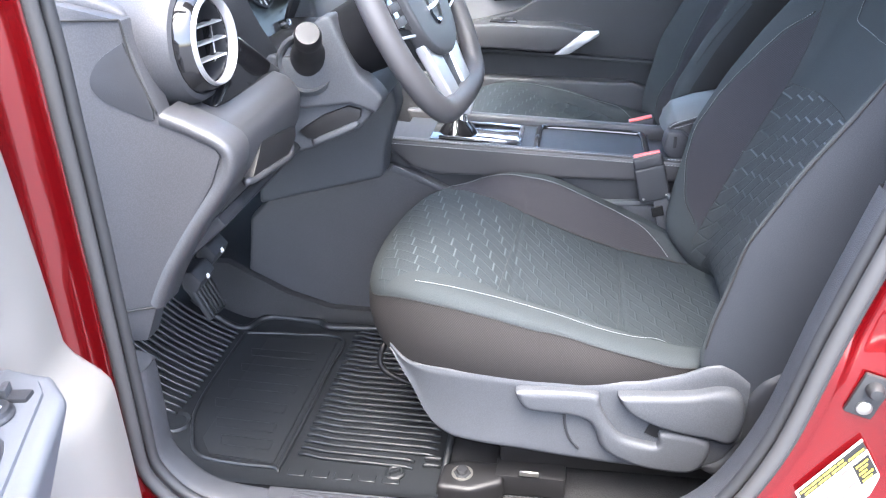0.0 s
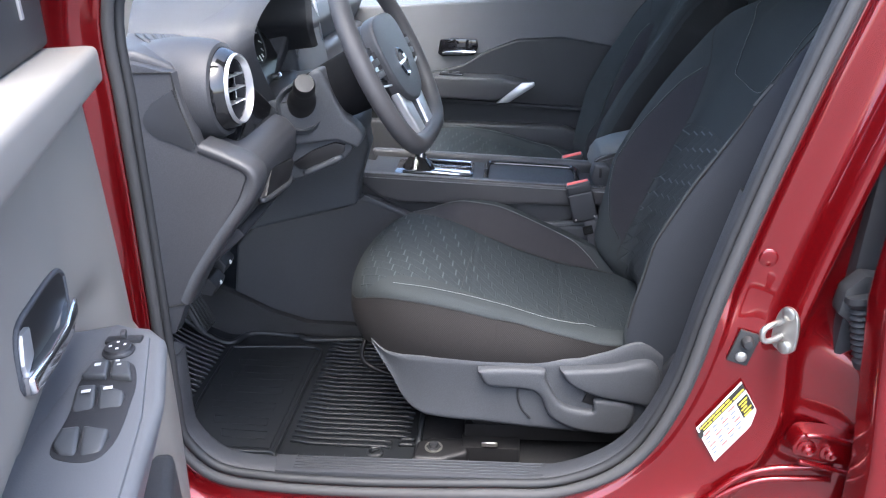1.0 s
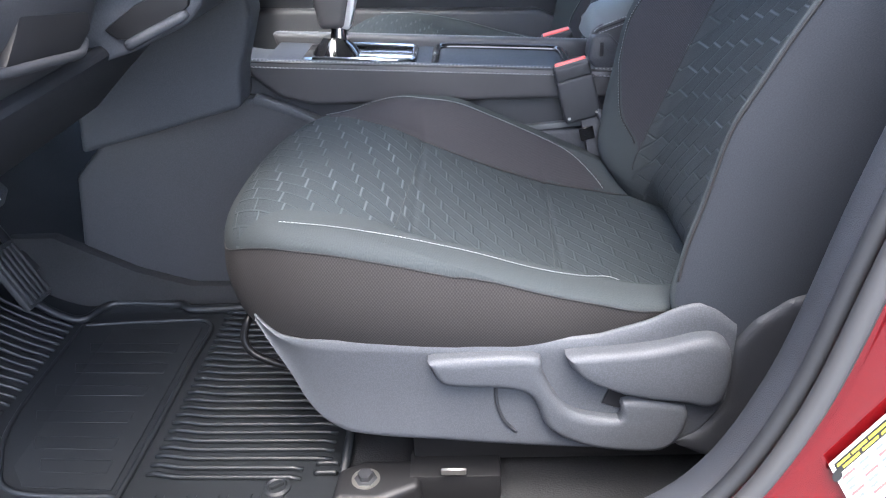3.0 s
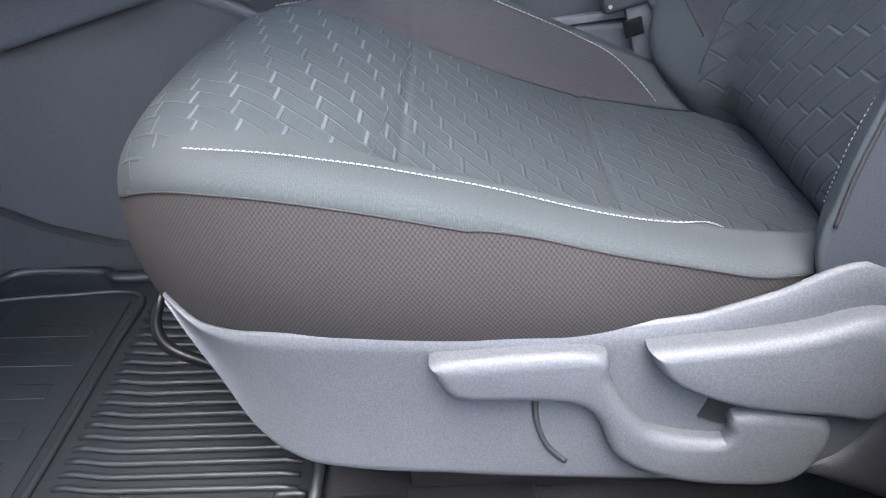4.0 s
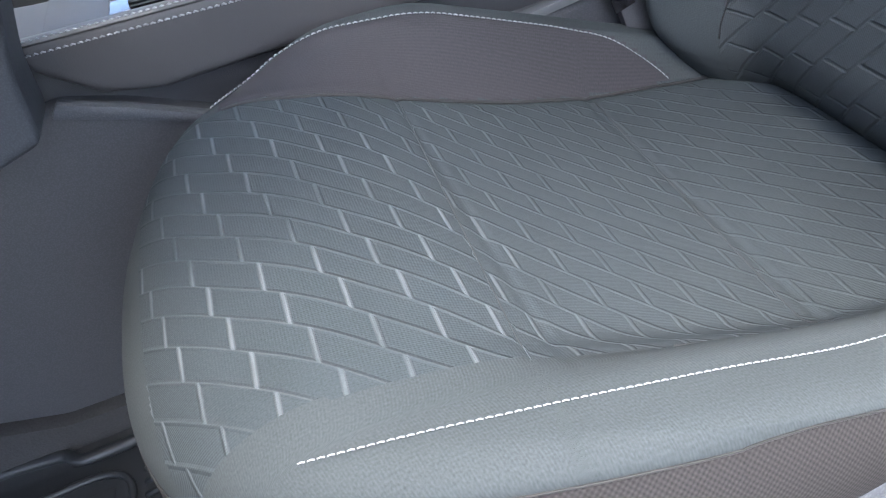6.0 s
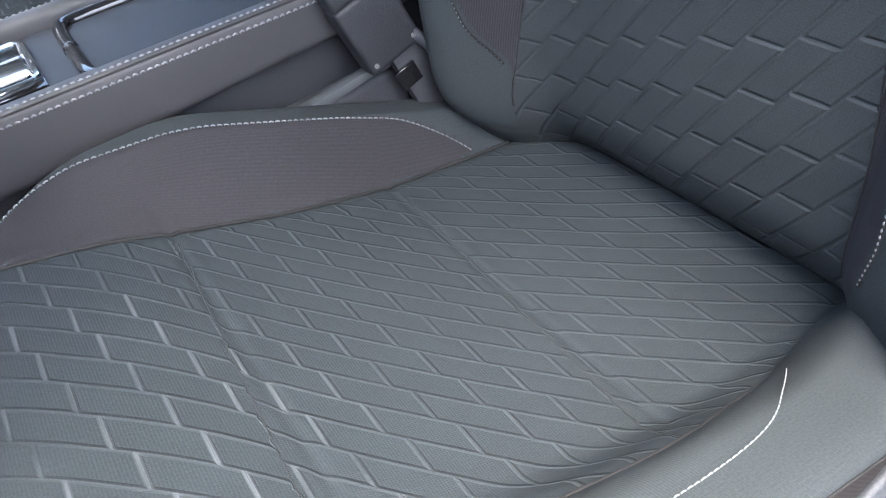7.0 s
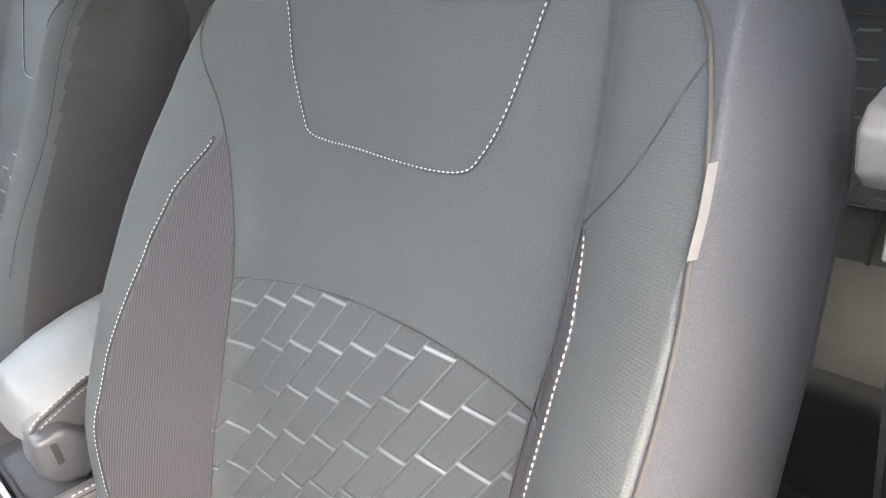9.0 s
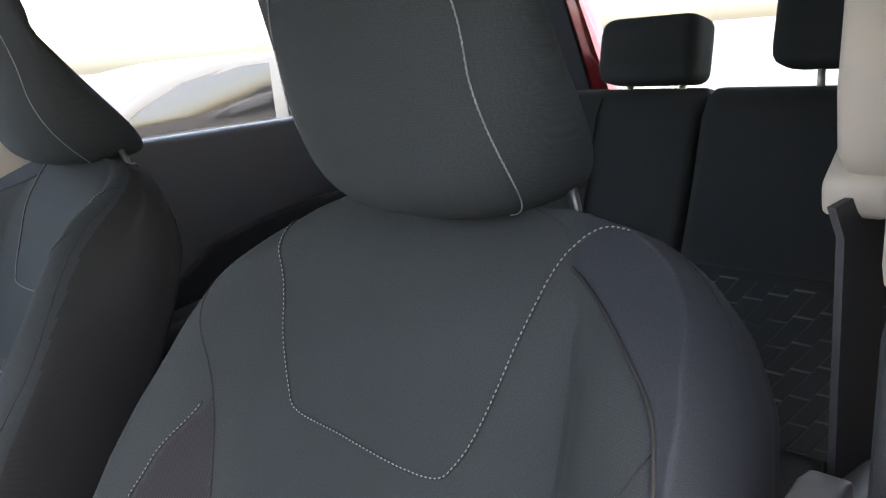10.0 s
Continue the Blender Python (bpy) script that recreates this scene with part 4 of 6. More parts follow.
part("tailgate", prism([(-.2, .4), (-.2, 1.13), (1.02, 1.13), (1.02, .4)], "x", 1.78, 1.86, 0.01), PLASTIC_DARK, car)
part("tail_pillar", prism([(.652, 1.13), (.700, 1.13), (.802, 1.45), (.768, 1.45)], "x", 1.80, 1.86, 0.008), RED, car, "red tailgate frame")
part("tail_corner", prism([(.704, 1.13), (.806, 1.45), (1.02, 1.45), (1.04, 1.13)], "x", 1.80, 1.86, 0.008), PLASTIC_DARK, car, "dark inner corner of the tailgate")
part("rear_quarter_right", prism([(1.55, 1.10), (1.72, 1.46), (1.85, 1.46), (1.85, 1.10)], "y", 1.02, 1.10, 0.01), PLASTIC_DARK, car)
part("rear_quarter_left", prism([(1.45, 1.10), (1.55, 1.46), (1.85, 1.46), (1.85, 1.10)], "y", -.23, -.33, 0.01), PLASTIC_DARK, car)
part("left_rear_trim", prism([(.56, .36), (.60, 1.10), (1.8, 1.12), (1.8, .36)], "y", -.362, -.41, 0.01), PLASTIC_DARK, car)


def pane(name, corners):
    """A sheet of glass four millimetres thick."""
    q = [Vector(c) for c in corners]
    up = (q[1] - q[0]).cross(q[3] - q[0]).normalized() * .004
    return part(name, mesh_of([*q, *[c + up for c in q]], [(3, 2, 1, 0), (4, 5, 6, 7), (0, 1, 5, 4), (1, 2, 6, 5), (2, 3, 7, 6), (3, 0, 4, 7)], smooth=False), GLASS, car)


windscreen = pane("windscreen", [(-1.02, -.30, 1.06), (-1.02, 1.12, 1.06), (.02, 1.02, 1.498), (.02, -.20, 1.498)])
rear_glass = pane("rear_window", [(1.84, -.16, 1.12), (1.84, .98, 1.12), (1.80, .80, 1.49), (1.80, -.02, 1.49)])
side_glass = pane("side_window", [(.72, 1.15, 1.14), (1.60, 1.15, 1.15), (1.62, 1.06, 1.49), (.74, 1.06, 1.49)])
front_glass = pane("side_window", [(-.50, 1.15, 1.05), (.60, 1.15, 1.08), (.62, 1.06, 1.49), (-.10, 1.06, 1.49)])
# unseen side window filled in opaque black to hold light off the bench
part("left_rear_blocker", prism([(.72, 1.09), (.76, 1.47), (1.56, 1.47), (1.50, 1.10)], "y", -.32, -.335, .003), GLOSS_BLACK, car, "unseen opaque black panel added to keep light off the rear bench")
for g in (windscreen, rear_glass, side_glass, front_glass):
    g.visible_shadow = False
part("roof_skin", prism([(-.02, -.30), (-.02, 1.12), (1.9, 1.08), (1.9, -.26)], "z", 1.531, 1.56, 0.012, 2), RED, car, "red painted roof")
part("front_body", prism([(-2.02, .32), (-2.06, .60), (-1.98, .90), (-1.04, .935), (-.99, .30)], "y", -.44, 1.26, .05, 3), RED, car, "red front end of the car")
part("bonnet", prism([(-2.0, -.30), (-2.0, 1.12), (-1.0, 1.20), (-1.0, -.38)], "z", .94, 1.02, .02, 2), RED, car)

# passenger's door trim
pdoor = thing("passenger_door", "closed passenger door with dark trim and silver pull", "car door", (0.1, 1.13, .4))
part("upper_trim", prism([(-.60, .70), (-.60, 1.05), (.54, 1.09), (.60, 1.08), (.60, .70)], "y", 1.125, 1.18, .01, 3), PALE_TRIM, pdoor)
LOWER = [(-.60, .42), (-.60, .80), (-.19, .845), (-.03, .878), (.06, .925), (.15, .957), (.29, .962), (.45, .932), (.58, .90), (.59, .42)]
part("lower_trim", prism(LOWER, "y", 1.105, 1.15, .008, 3), PLASTIC_DARK, pdoor)
part("armrest", prism([(-.24, .80), (-.24, .845), (-.10, .858), (.10, .850), (.19, .832), (.185, .805), (.07, .778), (-.10, .79)], "y", 1.04, 1.12, .010, 3), PLASTIC, pdoor)
part("pull_handle", prism([(.085, .773), (.125, .775), (.205, .826), (.203, .838), (.165, .836)], "y", 1.035, 1.05, .004, 2), SATIN, pdoor, "satin silver pull")
part("pocket_rim", prism([(-.50, .775), (-.10, .782), (.37, .745), (.37, .735), (-.10, .770), (-.50, .763)], "y", 1.08, 1.12, .004, 2), PLASTIC_DARK, pdoor)
part("pocket", prism([(-.50, .42), (-.50, .72), (.30, .69), (.50, .60), (.52, .42)], "y", 1.07, 1.12, .012, 3), PLASTIC, pdoor)
hnd = part("handle_recess", prism([(-.100, .915), (-.092, .958), (-.05, .963), (.024, .957), (.028, .935), (.014, .908), (-.085, .905)], "y", 1.115, 1.1235, .004, 2), GLOSS_BLACK, pdoor)
part("door_handle", prism([(-.085, .912), (-.085, .922), (-.02, .926), (.022, .924), (.022, .914), (-.02, .912)], "y", 1.105, 1.116, .003, 2), CHROME, hnd, "chrome inner handle")
part("lock_lever", rbox((.018, .012, .038), .003, 2, pose(-.002, 1.112, .940)), GLOSS_BLACK, hnd)
part("switch_plate", rbox((.075, .035, .006), .002, 2, pose(-.055, 1.075, .858)), GLOSS_BLACK, pdoor)
for dx in (-.018, .014):
    part("window_switch", rbox((.022, .012, .008), .003, 2, pose(-.055 + dx, 1.072, .863)), PLASTIC, pdoor)
TRIM_GREY = mat("rear_door_grey", (0.105, 0.107, 0.118), rough=0.6, grain=0.6, grain_size=900, bump=0.3, vary=0.08)
prear = thing("rear_passenger_door", "closed rear passenger door with plain dark trim", "car door", (1.1, 1.13, .4))
part("upper_trim", prism([(.615, .42), (.615, 1.10), (.70, 1.145), (.85, 1.161), (1.45, 1.162), (1.70, 1.16), (1.70, .42)], "y", 1.115, 1.18, .012, 3), TRIM_GREY, prear)
part("lower_trim", prism([(.62, .42), (.62, .79), (.80, .835), (.928, .885), (1.0, .935), (1.13, .964), (1.28, .980), (1.70, .985), (1.70, .42)], "y", 1.098, 1.13, .010, 3), PLASTIC_DARK, prear)
part("armrest", prism([(.72, .76), (.74, .80), (.95, .83), (1.15, .85), (1.30, .85), (1.28, .79), (.95, .74)], "y", 1.03, 1.12, .02, 3), PLASTIC, prear)

# ---- dashboard ----
dash = thing("dashboard", "black dashboard with a chrome-ringed side vent and recessed cubby", "dashboard", (-.4, MID, .7))
DASH_END = [(-.33, 1.085), (-.345, 1.125), (-.40, 1.147), (-.60, 1.150), (-1.02, 1.075), (-1.02, .82), (-.50, .80), (-.40, .95)]
part("dash_top", prism(DASH_END, "y", -.315, -.125, 0.012, 3), PLASTIC, dash)
part("dash_top", prism(DASH_END, "y", .238, 1.13, 0.012, 3), PLASTIC, dash)
part("dash_middle", prism([(-.46, .98), (-.46, 1.140), (-.60, 1.148), (-1.02, 1.073), (-1.02, .82), (-.50, .80)], "y", -.124, .237, 0.004, 2), PLASTIC, dash)
CROWN_Y = [-.165, -.150, -.138, -.087, -.05, 0, .06, .15, .22, .27, .30]
ys = np.linspace(-.165, .30, 60)
zc = soft(ys, CROWN_Y, [1.112, 1.134, 1.147, 1.177, 1.192, 1.211, 1.225, 1.218, 1.196, 1.155, 1.120], .012)
xf = soft(ys, CROWN_Y, [-.350, -.345, -.330, -.306, -.298, -.293, -.290, -.290, -.290, -.300, -.310], .012)
P = np.array([[(x, y, z + (.004 if k == 0 else .008) * k - (1.0 if k > 3 else 0) * (z - 1.10) * .8) for k, x in enumerate((x0, x0 - .05, x0 - .16, x0 - .30, -.98))] for x0, y, z in zip(xf, ys, zc)])
P[:, 2:4, 2] -= np.array([.010, .030])[None, :]
V, F, T = grid(P, flip=True)
part("dash_crown", mesh_of(V, F), PLASTIC, dash, "raised part of the dashboard over the instruments")
def dash_z(x):
    return float(np.interp(x, [-.60, -.40, -.345], [1.150, 1.147, 1.125]))


GQ = np.array([(-.460, -.165), (-.378, -.192), (-.366, -.222), (-.400, -.255)])
slots = part("defroster_grille", mesh_of([(x, y, dash_z(x) + .0008) for x, y in GQ], [(0, 3, 2, 1)]), BLACK, dash)
for k in range(6):
    a, b = GQ[0] + (GQ[1] - GQ[0]) * k / 5, GQ[3] + (GQ[2] - GQ[3]) * k / 5
    part("slot_rib", tube_mesh([[(a[0], a[1], dash_z(a[0]) + .002), (b[0], b[1], dash_z(b[0]) + .002)]], .0028, 6), PLASTIC, slots)
END = [(-.445, .700), (-.398, .705), (-.348, .815), (-.268, .930), (-.252, .965), (-.262, .985), (-.318, 1.014), (-.340, 1.118), (-.41, 1.135), (-.45, 1.135), (-.45, .9)]
part("end_panel", prism(END, "y", -.30, -.332, 0.004, 2), PLASTIC, dash)
RIM = smooth_path([(-.315, 1.012), (-.285, 1.000), (-.248, .980), (-.240, .960), (-.252, .930), (-.30, .870), (-.345, .808), (-.372, .760)], 70)
rows = []
for o, y in ((-.026, -.327), (-.012, -.330), (-.008, -.335), (-.002, -.3375), (.003, -.336), (.006, -.328), (.007, -.29), (.002, -.28)):
    d = np.gradient(RIM, axis=0)
    n2 = np.stack([-d[:, 1], d[:, 0]], -1) / np.linalg.norm(d, axis=1)[:, None]
    q = RIM + n2 * o
    rows.append(np.stack([q[:, 0], np.full(len(q), y), q[:, 1]], -1))
V, F, T = grid(np.array(rows))
part("end_rim", mesh_of(V, F), PLASTIC, dash, "raised grey edge of the end panel")
for line in ([(-.445, 1.118), (-.34, 1.119)], smooth_path([(-.34, 1.119), (-.335, 1.07), (-.318, 1.016)], 20), [(-.372, .76), (-.44, .745)]):
    part("panel_joint", tube_mesh([[(x, -.3335, z) for x, z in line]], .0014, 6), BLACK_INK, dash)
# dark plate on the end panel paints the shaded dish before the vent
part("shadow_dish", prism([(x, z) for x, z in smooth_path([(-.342, 1.095), (-.375, 1.075), (-.392, 1.05), (-.38, 1.03), (-.35, 1.017), (-.322, 1.012), (-.342, 1.095)], 40)[:-1]], "y", -.331, -.3345, .001), PLASTIC_DARK, dash)
VD = Vector((1, -.05, .03)).normalized()
VP = Vector((-.306, -.245, 1.078))
part("vent_housing", lathe([(.060, -.120), (.074, -.105), (.079, -.065), (.0775, -.030), (.0735, -.004), (.0680, .009), (.0625, .0115), (.060, .006), (.058, -.06)], 64, axis_pose(VP, VD)), PLASTIC, dash)
part("vent_collar", lathe([(.058, -.010), (.0622, .006), (.0610, .014), (.0545, .027), (.0520, .029), (.048, .022), (.048, -.02)], 64, axis_pose(VP, VD)), GLOSS_BLACK, dash)
part("vent_ring", lathe([(.0480, .012), (.0480, .031), (.0487, .0340), (.0505, .0340), (.0522, .029), (.0517, .014)], 64, axis_pose(VP, VD)), SATIN, dash, "silver vent ring")
part("vent_throat", lathe([(.0475, .020), (.044, -.02), (.042, -.05), (0, -.052)], 40, axis_pose(VP, VD)), PLASTIC_DARK, dash)
for k in (-1, 0, 1):
    w = .082 - .009 * abs(k)
    part("vent_slat", rbox((.014, w, .0024), .001, 2, axis_pose(VP + VD * .014 + Vector((0, 0, .020 * k - .002)), (0, 0, 1)) @ pose(0, 0, 0, 0, 0, -9)), SATIN, dash)
part("vent_tab", rbox((.010, .009, .050), .002, 2, pose(*(VP + VD * .012 + Vector((0, .022, -.004))))), GLOSS_BLACK, dash)
part("vent_wedge", prism([(-.165, 1.070), (-.150, 1.063), (-.083, 1.024), (-.016, .986), (-.022, .972), (-.105, .980), (-.255, 1.000), (-.22, 1.02)], "x", -.35, -.283, .005, 3), GLOSS_BLACK, dash, "gloss black panel beside the vent")
# lower cover with coin pocket
KNEE = [(-.36, 1.010), (-.300, 1.004), (-.262, .990), (-.246, .968), (-.252, .930), (-.280, .880), (-.330, .830), (-.380, .780), (-.44, .780), (-.44, 1.0)]
part("knee_cover", prism(KNEE, "y", -.292, -.050, 0.014, 3), PLASTIC, dash)
# proud black plate stands for the darkness inside the open pocket
part("coin_pocket", prism([(-.214, .945), (-.088, .925), (-.092, .908), (-.126, .895), (-.258, .910), (-.238, .925)], "x", -.30, -.2490, .004, 2), BLACK, dash, "open pocket, its inner shade painted as a black plate")
part("pocket_lip", tube_mesh([smooth_path([(-.256, -.268, .909), (-.251, -.250, .906), (-.250, -.19, .899), (-.251, -.126, .892), (-.256, -.10, .900)], 30)], .0050, 8), PLASTIC, dash)
part("lower_cover", prism([(-.33, .86), (-.285, .875), (-.275, .862), (-.36, .79), (-.42, .735), (-.46, .75)], "y", -.30, .22, .008, 2), PLASTIC_DARK, dash)
COVER = [(-.36, .985), (-.27, .988), (-.19, .982), (-.162, .962), (-.157, .945), (-.160, .915), (-.180, .893), (-.249, .864), (-.40, .82), (-.42, 1.0)]
part("column_cover", prism(COVER, "y", -.005, .215, 0.020, 4), PLASTIC_GREY, dash)
SURROUND = [(-.36, 1.02), (-.273, 1.007), (-.243, 1.043), (-.222, 1.064), (-.204, 1.068), (-.193, 1.040), (-.170, .985), (-.144, .961), (-.134, .946), (-.146, .924), (-.185, .938), (-.26, .93), (-.36, .95)]
part("column_surround", prism(SURROUND, "y", -.022, .022, 0.007, 3), PLASTIC_GREY, dash, "smooth grey surround of the steering column")
# black patch on the cover's side paints the shade within the cubby
part("cubby", prism([(-.262, .880), (-.275, .891), (-.234, .917), (-.192, .932), (-.172, .927), (-.175, .913), (-.204, .896), (-.243, .879)], "y", -.0115, .03, .003, 2), BLACK, dash)
part("cubby_handle", tube_mesh([smooth_path([(-.252, -.004, .872), (-.243, -.011, .877), (-.192, -.011, .899), (-.182, -.004, .905)], 20)], .0060, 10), PLASTIC_GREY, dash)
part("side_panel", prism([(-.46, .665), (-.205, .728), (-.198, .78), (-.170, .86), (-.180, .95), (-.26, 1.02), (-.44, 1.0), (-.44, .8)], "y", .215, .285, .010, 3), PLASTIC_GREY, dash)
# instrument cluster and its hood
arch3 = smooth_path([(-.300, .05, .975), (-.297, .03, .988), (-.296, -.005, 1.023), (-.293, -.065, 1.073), (-.286, -.116, 1.127), (-.281, -.098, 1.159), (-.277, -.02, 1.188), (-.274, .06, 1.211), (-.273, .15, 1.204), (-.272, .212, 1.184), (-.272, .224, 1.158), (-.273, .226, 1.12), (-.276, .25, 1.09), (-.280, .285, 1.062)], 90)
arch = arch3[:, 1:]
dA = np.gradient(arch, axis=0)
nA = np.stack([-dA[:, 1], dA[:, 0]], -1) / np.linalg.norm(dA, axis=1)[:, None]
nA *= np.where((nA * (arch - np.array([.06, 1.11]))).sum(1) < 0, -1, 1)[:, None]
for _ in range(8):
    nA[1:-1] = (nA[:-2] + nA[1:-1] * 2 + nA[2:]) / 4
wide = 1 + 1.2 * step(1.10, 1.02, arch[:, 1])


flare = step(1.165, 1.115, arch[:, 1]) * step(.14, .02, arch[:, 0])


def hood_row(o, dx, o2=None, dx2=None):
    """The hood's outline moved outwards by o, dx metres behind its edge; o2 and dx2 hold on its flared lower side."""
    q = o * (wide if o > 0 else 1 + 0 * wide)
    x = arch3[:, 0] + dx
    if o2 is not None:
        q, x = q + flare * (o2 - q), x + flare * (dx2 - dx)
    p = arch + nA * q[:, None]
    return np.stack([x, p[:, 0], p[:, 1]], -1)


V, F, T = grid(np.array([hood_row(.012, -.10, .050, -.10), hood_row(.016, -.05, .049, -.05), hood_row(.017, -.028, .043, -.030), hood_row(.014, -.018, .032, -.017), hood_row(.008, -.006, .016, -.006), hood_row(.003, 0, .005, 0), hood_row(.0, -.004), hood_row(-.002, -.012)]))
hood = part("cluster_hood", mesh_of(V, F), PLASTIC, dash, "grey moulded hood round the instruments")
hood.data.set_sharp_from_angle(angle=radians(50))
V, F, T = grid(np.array([hood_row(-.002, -.012), hood_row(-.004, -.03), hood_row(-.010, -.08), hood_row(-.016, -.125), hood_row(-.022, -.15)]))
part("cluster_bezel", mesh_of(V, F), PLASTIC_DARK, dash)
def lean(bm):
    """Tilts the instruments so that their lower edge comes forward."""
    for v in bm.verts:
        v.co.x += .45 * max(0.0, 1.19 - v.co.z)
    return bm


face = arch + nA * -.014
part("cluster_glass", lean(prism([(y, z) for y, z in face[::3]], "x", -.425, -.418, 0)), INSTRUMENT, dash, "dark instrument face with pale marks")
for yc, n_m in ((-.030, 15), (.135, 13)):
    part("gauge_ring", lathe([(.056, 0), (.059, 0), (.059, .003), (.056, .003)], 40, axis_pose((-.379, yc, 1.108), (1, 0, .45))), PLASTIC_GREY, dash)
    for k in range(n_m):
        a = radians(-220 + 260 * k / (n_m - 1))
        part("gauge_mark", lean(rbox((.0020, .012 if k % 3 == 0 else .007, .0030), .0004, 1, pose(-.4165, yc + .046 * math.cos(a), 1.108 + .046 * math.sin(a), math.degrees(a), 0, 0))), WHITE, dash)
part("trip_knob", lathe([(0, 0), (.008, 0), (.008, .016), (.006, .020), (0, .021)], 20, axis_pose((-.345, .150, 1.022), (.8, -.3, .3))), CHROME, dash)
part("cluster_shelf", prism([(-.44, 1.010), (-.33, 1.018), (-.302, 1.008), (-.302, .99), (-.44, .98)], "y", -.02, .262, .006, 3), BLACK, dash)
# centre stack
part("centre_panel", prism([(-.36, .80), (-.30, .86), (-.34, 1.10), (-.40, 1.17), (-.48, 1.15), (-.48, .80)], "y", .285, .56, .012, 3), PLASTIC_GREY, dash)
part("screen", prism([(-.335, 1.045), (-.352, 1.175), (-.368, 1.175), (-.351, 1.045)], "y", .31, .53, .004, 2), GLOSS_BLACK, dash)
for y in (.30, .54):
    part("screen_trim", tube_mesh([[(-.332, y, 1.04), (-.350, y, 1.18)]], .005, 8), SATIN, dash)
for y in (.345, .475):
    cv = part("centre_vent", rbox((.03, .10, .05), .006, 2, pose(-.355, y, 1.215)), GLOSS_BLACK, dash)
    for k in (-1, 0, 1):
        part("slat", rbox((.012, .09, .003), .001, 1, pose(-.338, y, 1.215 + .014 * k)), SATIN, cv)
part("glove_box", prism([(-.40, .74), (-.33, .80), (-.33, 1.02), (-.45, 1.05), (-.45, .74)], "y", .57, 1.10, .015, 3), PLASTIC, dash)

# stalk
stalk = thing("turn_signal_stalk", "black turn signal stalk in a round collar", "control stalk", (-.23, -.03, 1.0))
SD = Vector((.29, -.77, .57)).normalized()
SP = Vector((-.252, .008, .992))
part("collar", lathe([(0, -.03), (.048, -.03), (.046, .004), (.041, .010), (.037, .004), (.036, -.006), (0, -.006)], 36, axis_pose(SP + Vector((.004, -.022, .004)), (.25, -.9, .30))), PLASTIC_GREY, stalk)
part("stem", lathe([(0, -.03), (.027, -.03), (.028, .010), (.027, .032), (.023, .050), (.0185, .062), (.0180, .090), (.0160, .104), (.012, .107), (0, .108)], 28, axis_pose(SP, SD)), BLACK, stalk)
part("knob", lathe([(0, .0), (.0195, .0), (.0195, .018), (.0165, .025), (0, .026)], 28, axis_pose(SP + SD * .083, SD)), BLACK, stalk)

# hood release and pedals
release = thing("bonnet_release", "two small pull handles with white symbols under the dashboard", "release handle", (-.37, -.17, .74))
for y, z in ((-.205, .738), (-.150, .752)):
    part("pull", prism([(-.395, z - .014), (-.374, z - .018), (-.364, z), (-.376, z + .016), (-.395, z + .014)], "y", y - .024, y + .024, .004, 2), PLASTIC_DARK, release)
    part("symbol", rbox((.003, .008, .007), .001, 1, pose(-.3655, y, z - .001, 0, -25, 0)), WHITE, release)
pedal = thing("brake_pedal", "brake pedal with a grooved black rubber pad", "pedal", (-.60, .16, .49))
PM = axis_pose((-.585, .165, .488), (.9, -.1, .42))
part("pad", rbox((.060, .105, .014), .005, 2, PM), RUBBER, pedal)
for k in range(5):
    part("pad_rib", rbox((.007, .092, .006), .002, 1, PM @ pose(-.022 + .011 * k, 0, .009)), RUBBER, pedal)
part("arm", tube_mesh([smooth_path([(-.60, .165, .49), (-.66, .17, .60), (-.74, .17, .78)], 20)], .010, 10), PLASTIC_DARK, pedal)
gas = thing("accelerator_pedal", "long black accelerator pedal beside the tunnel", "pedal", (-.62, .26, .42))
GM = axis_pose((-.63, .262, .46), (.85, 0, .52))
part("pad", rbox((.14, .045, .012), .005, 2, GM), RUBBER, gas)
part("arm", tube_mesh([[(-.65, .262, .50), (-.74, .262, .70)]], .008, 8), PLASTIC_DARK, gas)

# ---- steering wheel ----
wheel = thing("steering_wheel", "black leather steering wheel with silver lower spoke", "steering wheel", (-.085, C, 1.075))
WT = radians(25)
WY = radians(-4)
WN, WU = Vector((math.cos(WT) * math.cos(WY), math.cos(WT) * math.sin(WY), math.sin(WT))), Vector((-math.sin(WT) * math.cos(WY), -math.sin(WT) * math.sin(WY), math.cos(WT)))
WS = WU.cross(WN)
WC = Vector((-.085, C, 1.075))
WF = Matrix(((WS.x, WU.x, WN.x, WC.x), (WS.y, WU.y, WN.y, WC.y), (WS.z, WU.z, WN.z, WC.z), (0, 0, 0, 1)))


def on_wheel(bm):
    bm.transform(WF)
    return bm


def rim_r(a):
    low = max(math.cos(radians(a - 180)), 0.05)
    return (0.185 ** -14 + (0.152 / low) ** -14) ** (-1 / 14)


rimp = [WF @ Vector((rim_r(a) * math.sin(radians(a)), rim_r(a) * math.cos(radians(a)), 0)) for a in np.linspace(0, 360, 145)]
part("rim", tube_mesh([rimp], 0.0162, 16, 1.12), LEATHERETTE, wheel, "black leather rim")
PAD = [(-.098, .024), (-.088, .060), (-.050, .078), (.050, .078), (.088, .060), (.098, .024), (.090, -.030), (.062, -.068), (.0, -.084), (-.062, -.068), (-.090, -.030)]
part("hub", on_wheel(prism([(x * .97, y * .97) for x, y in PAD], "z", -.040, .004, .010, 3)), PLASTIC_DARK, wheel)
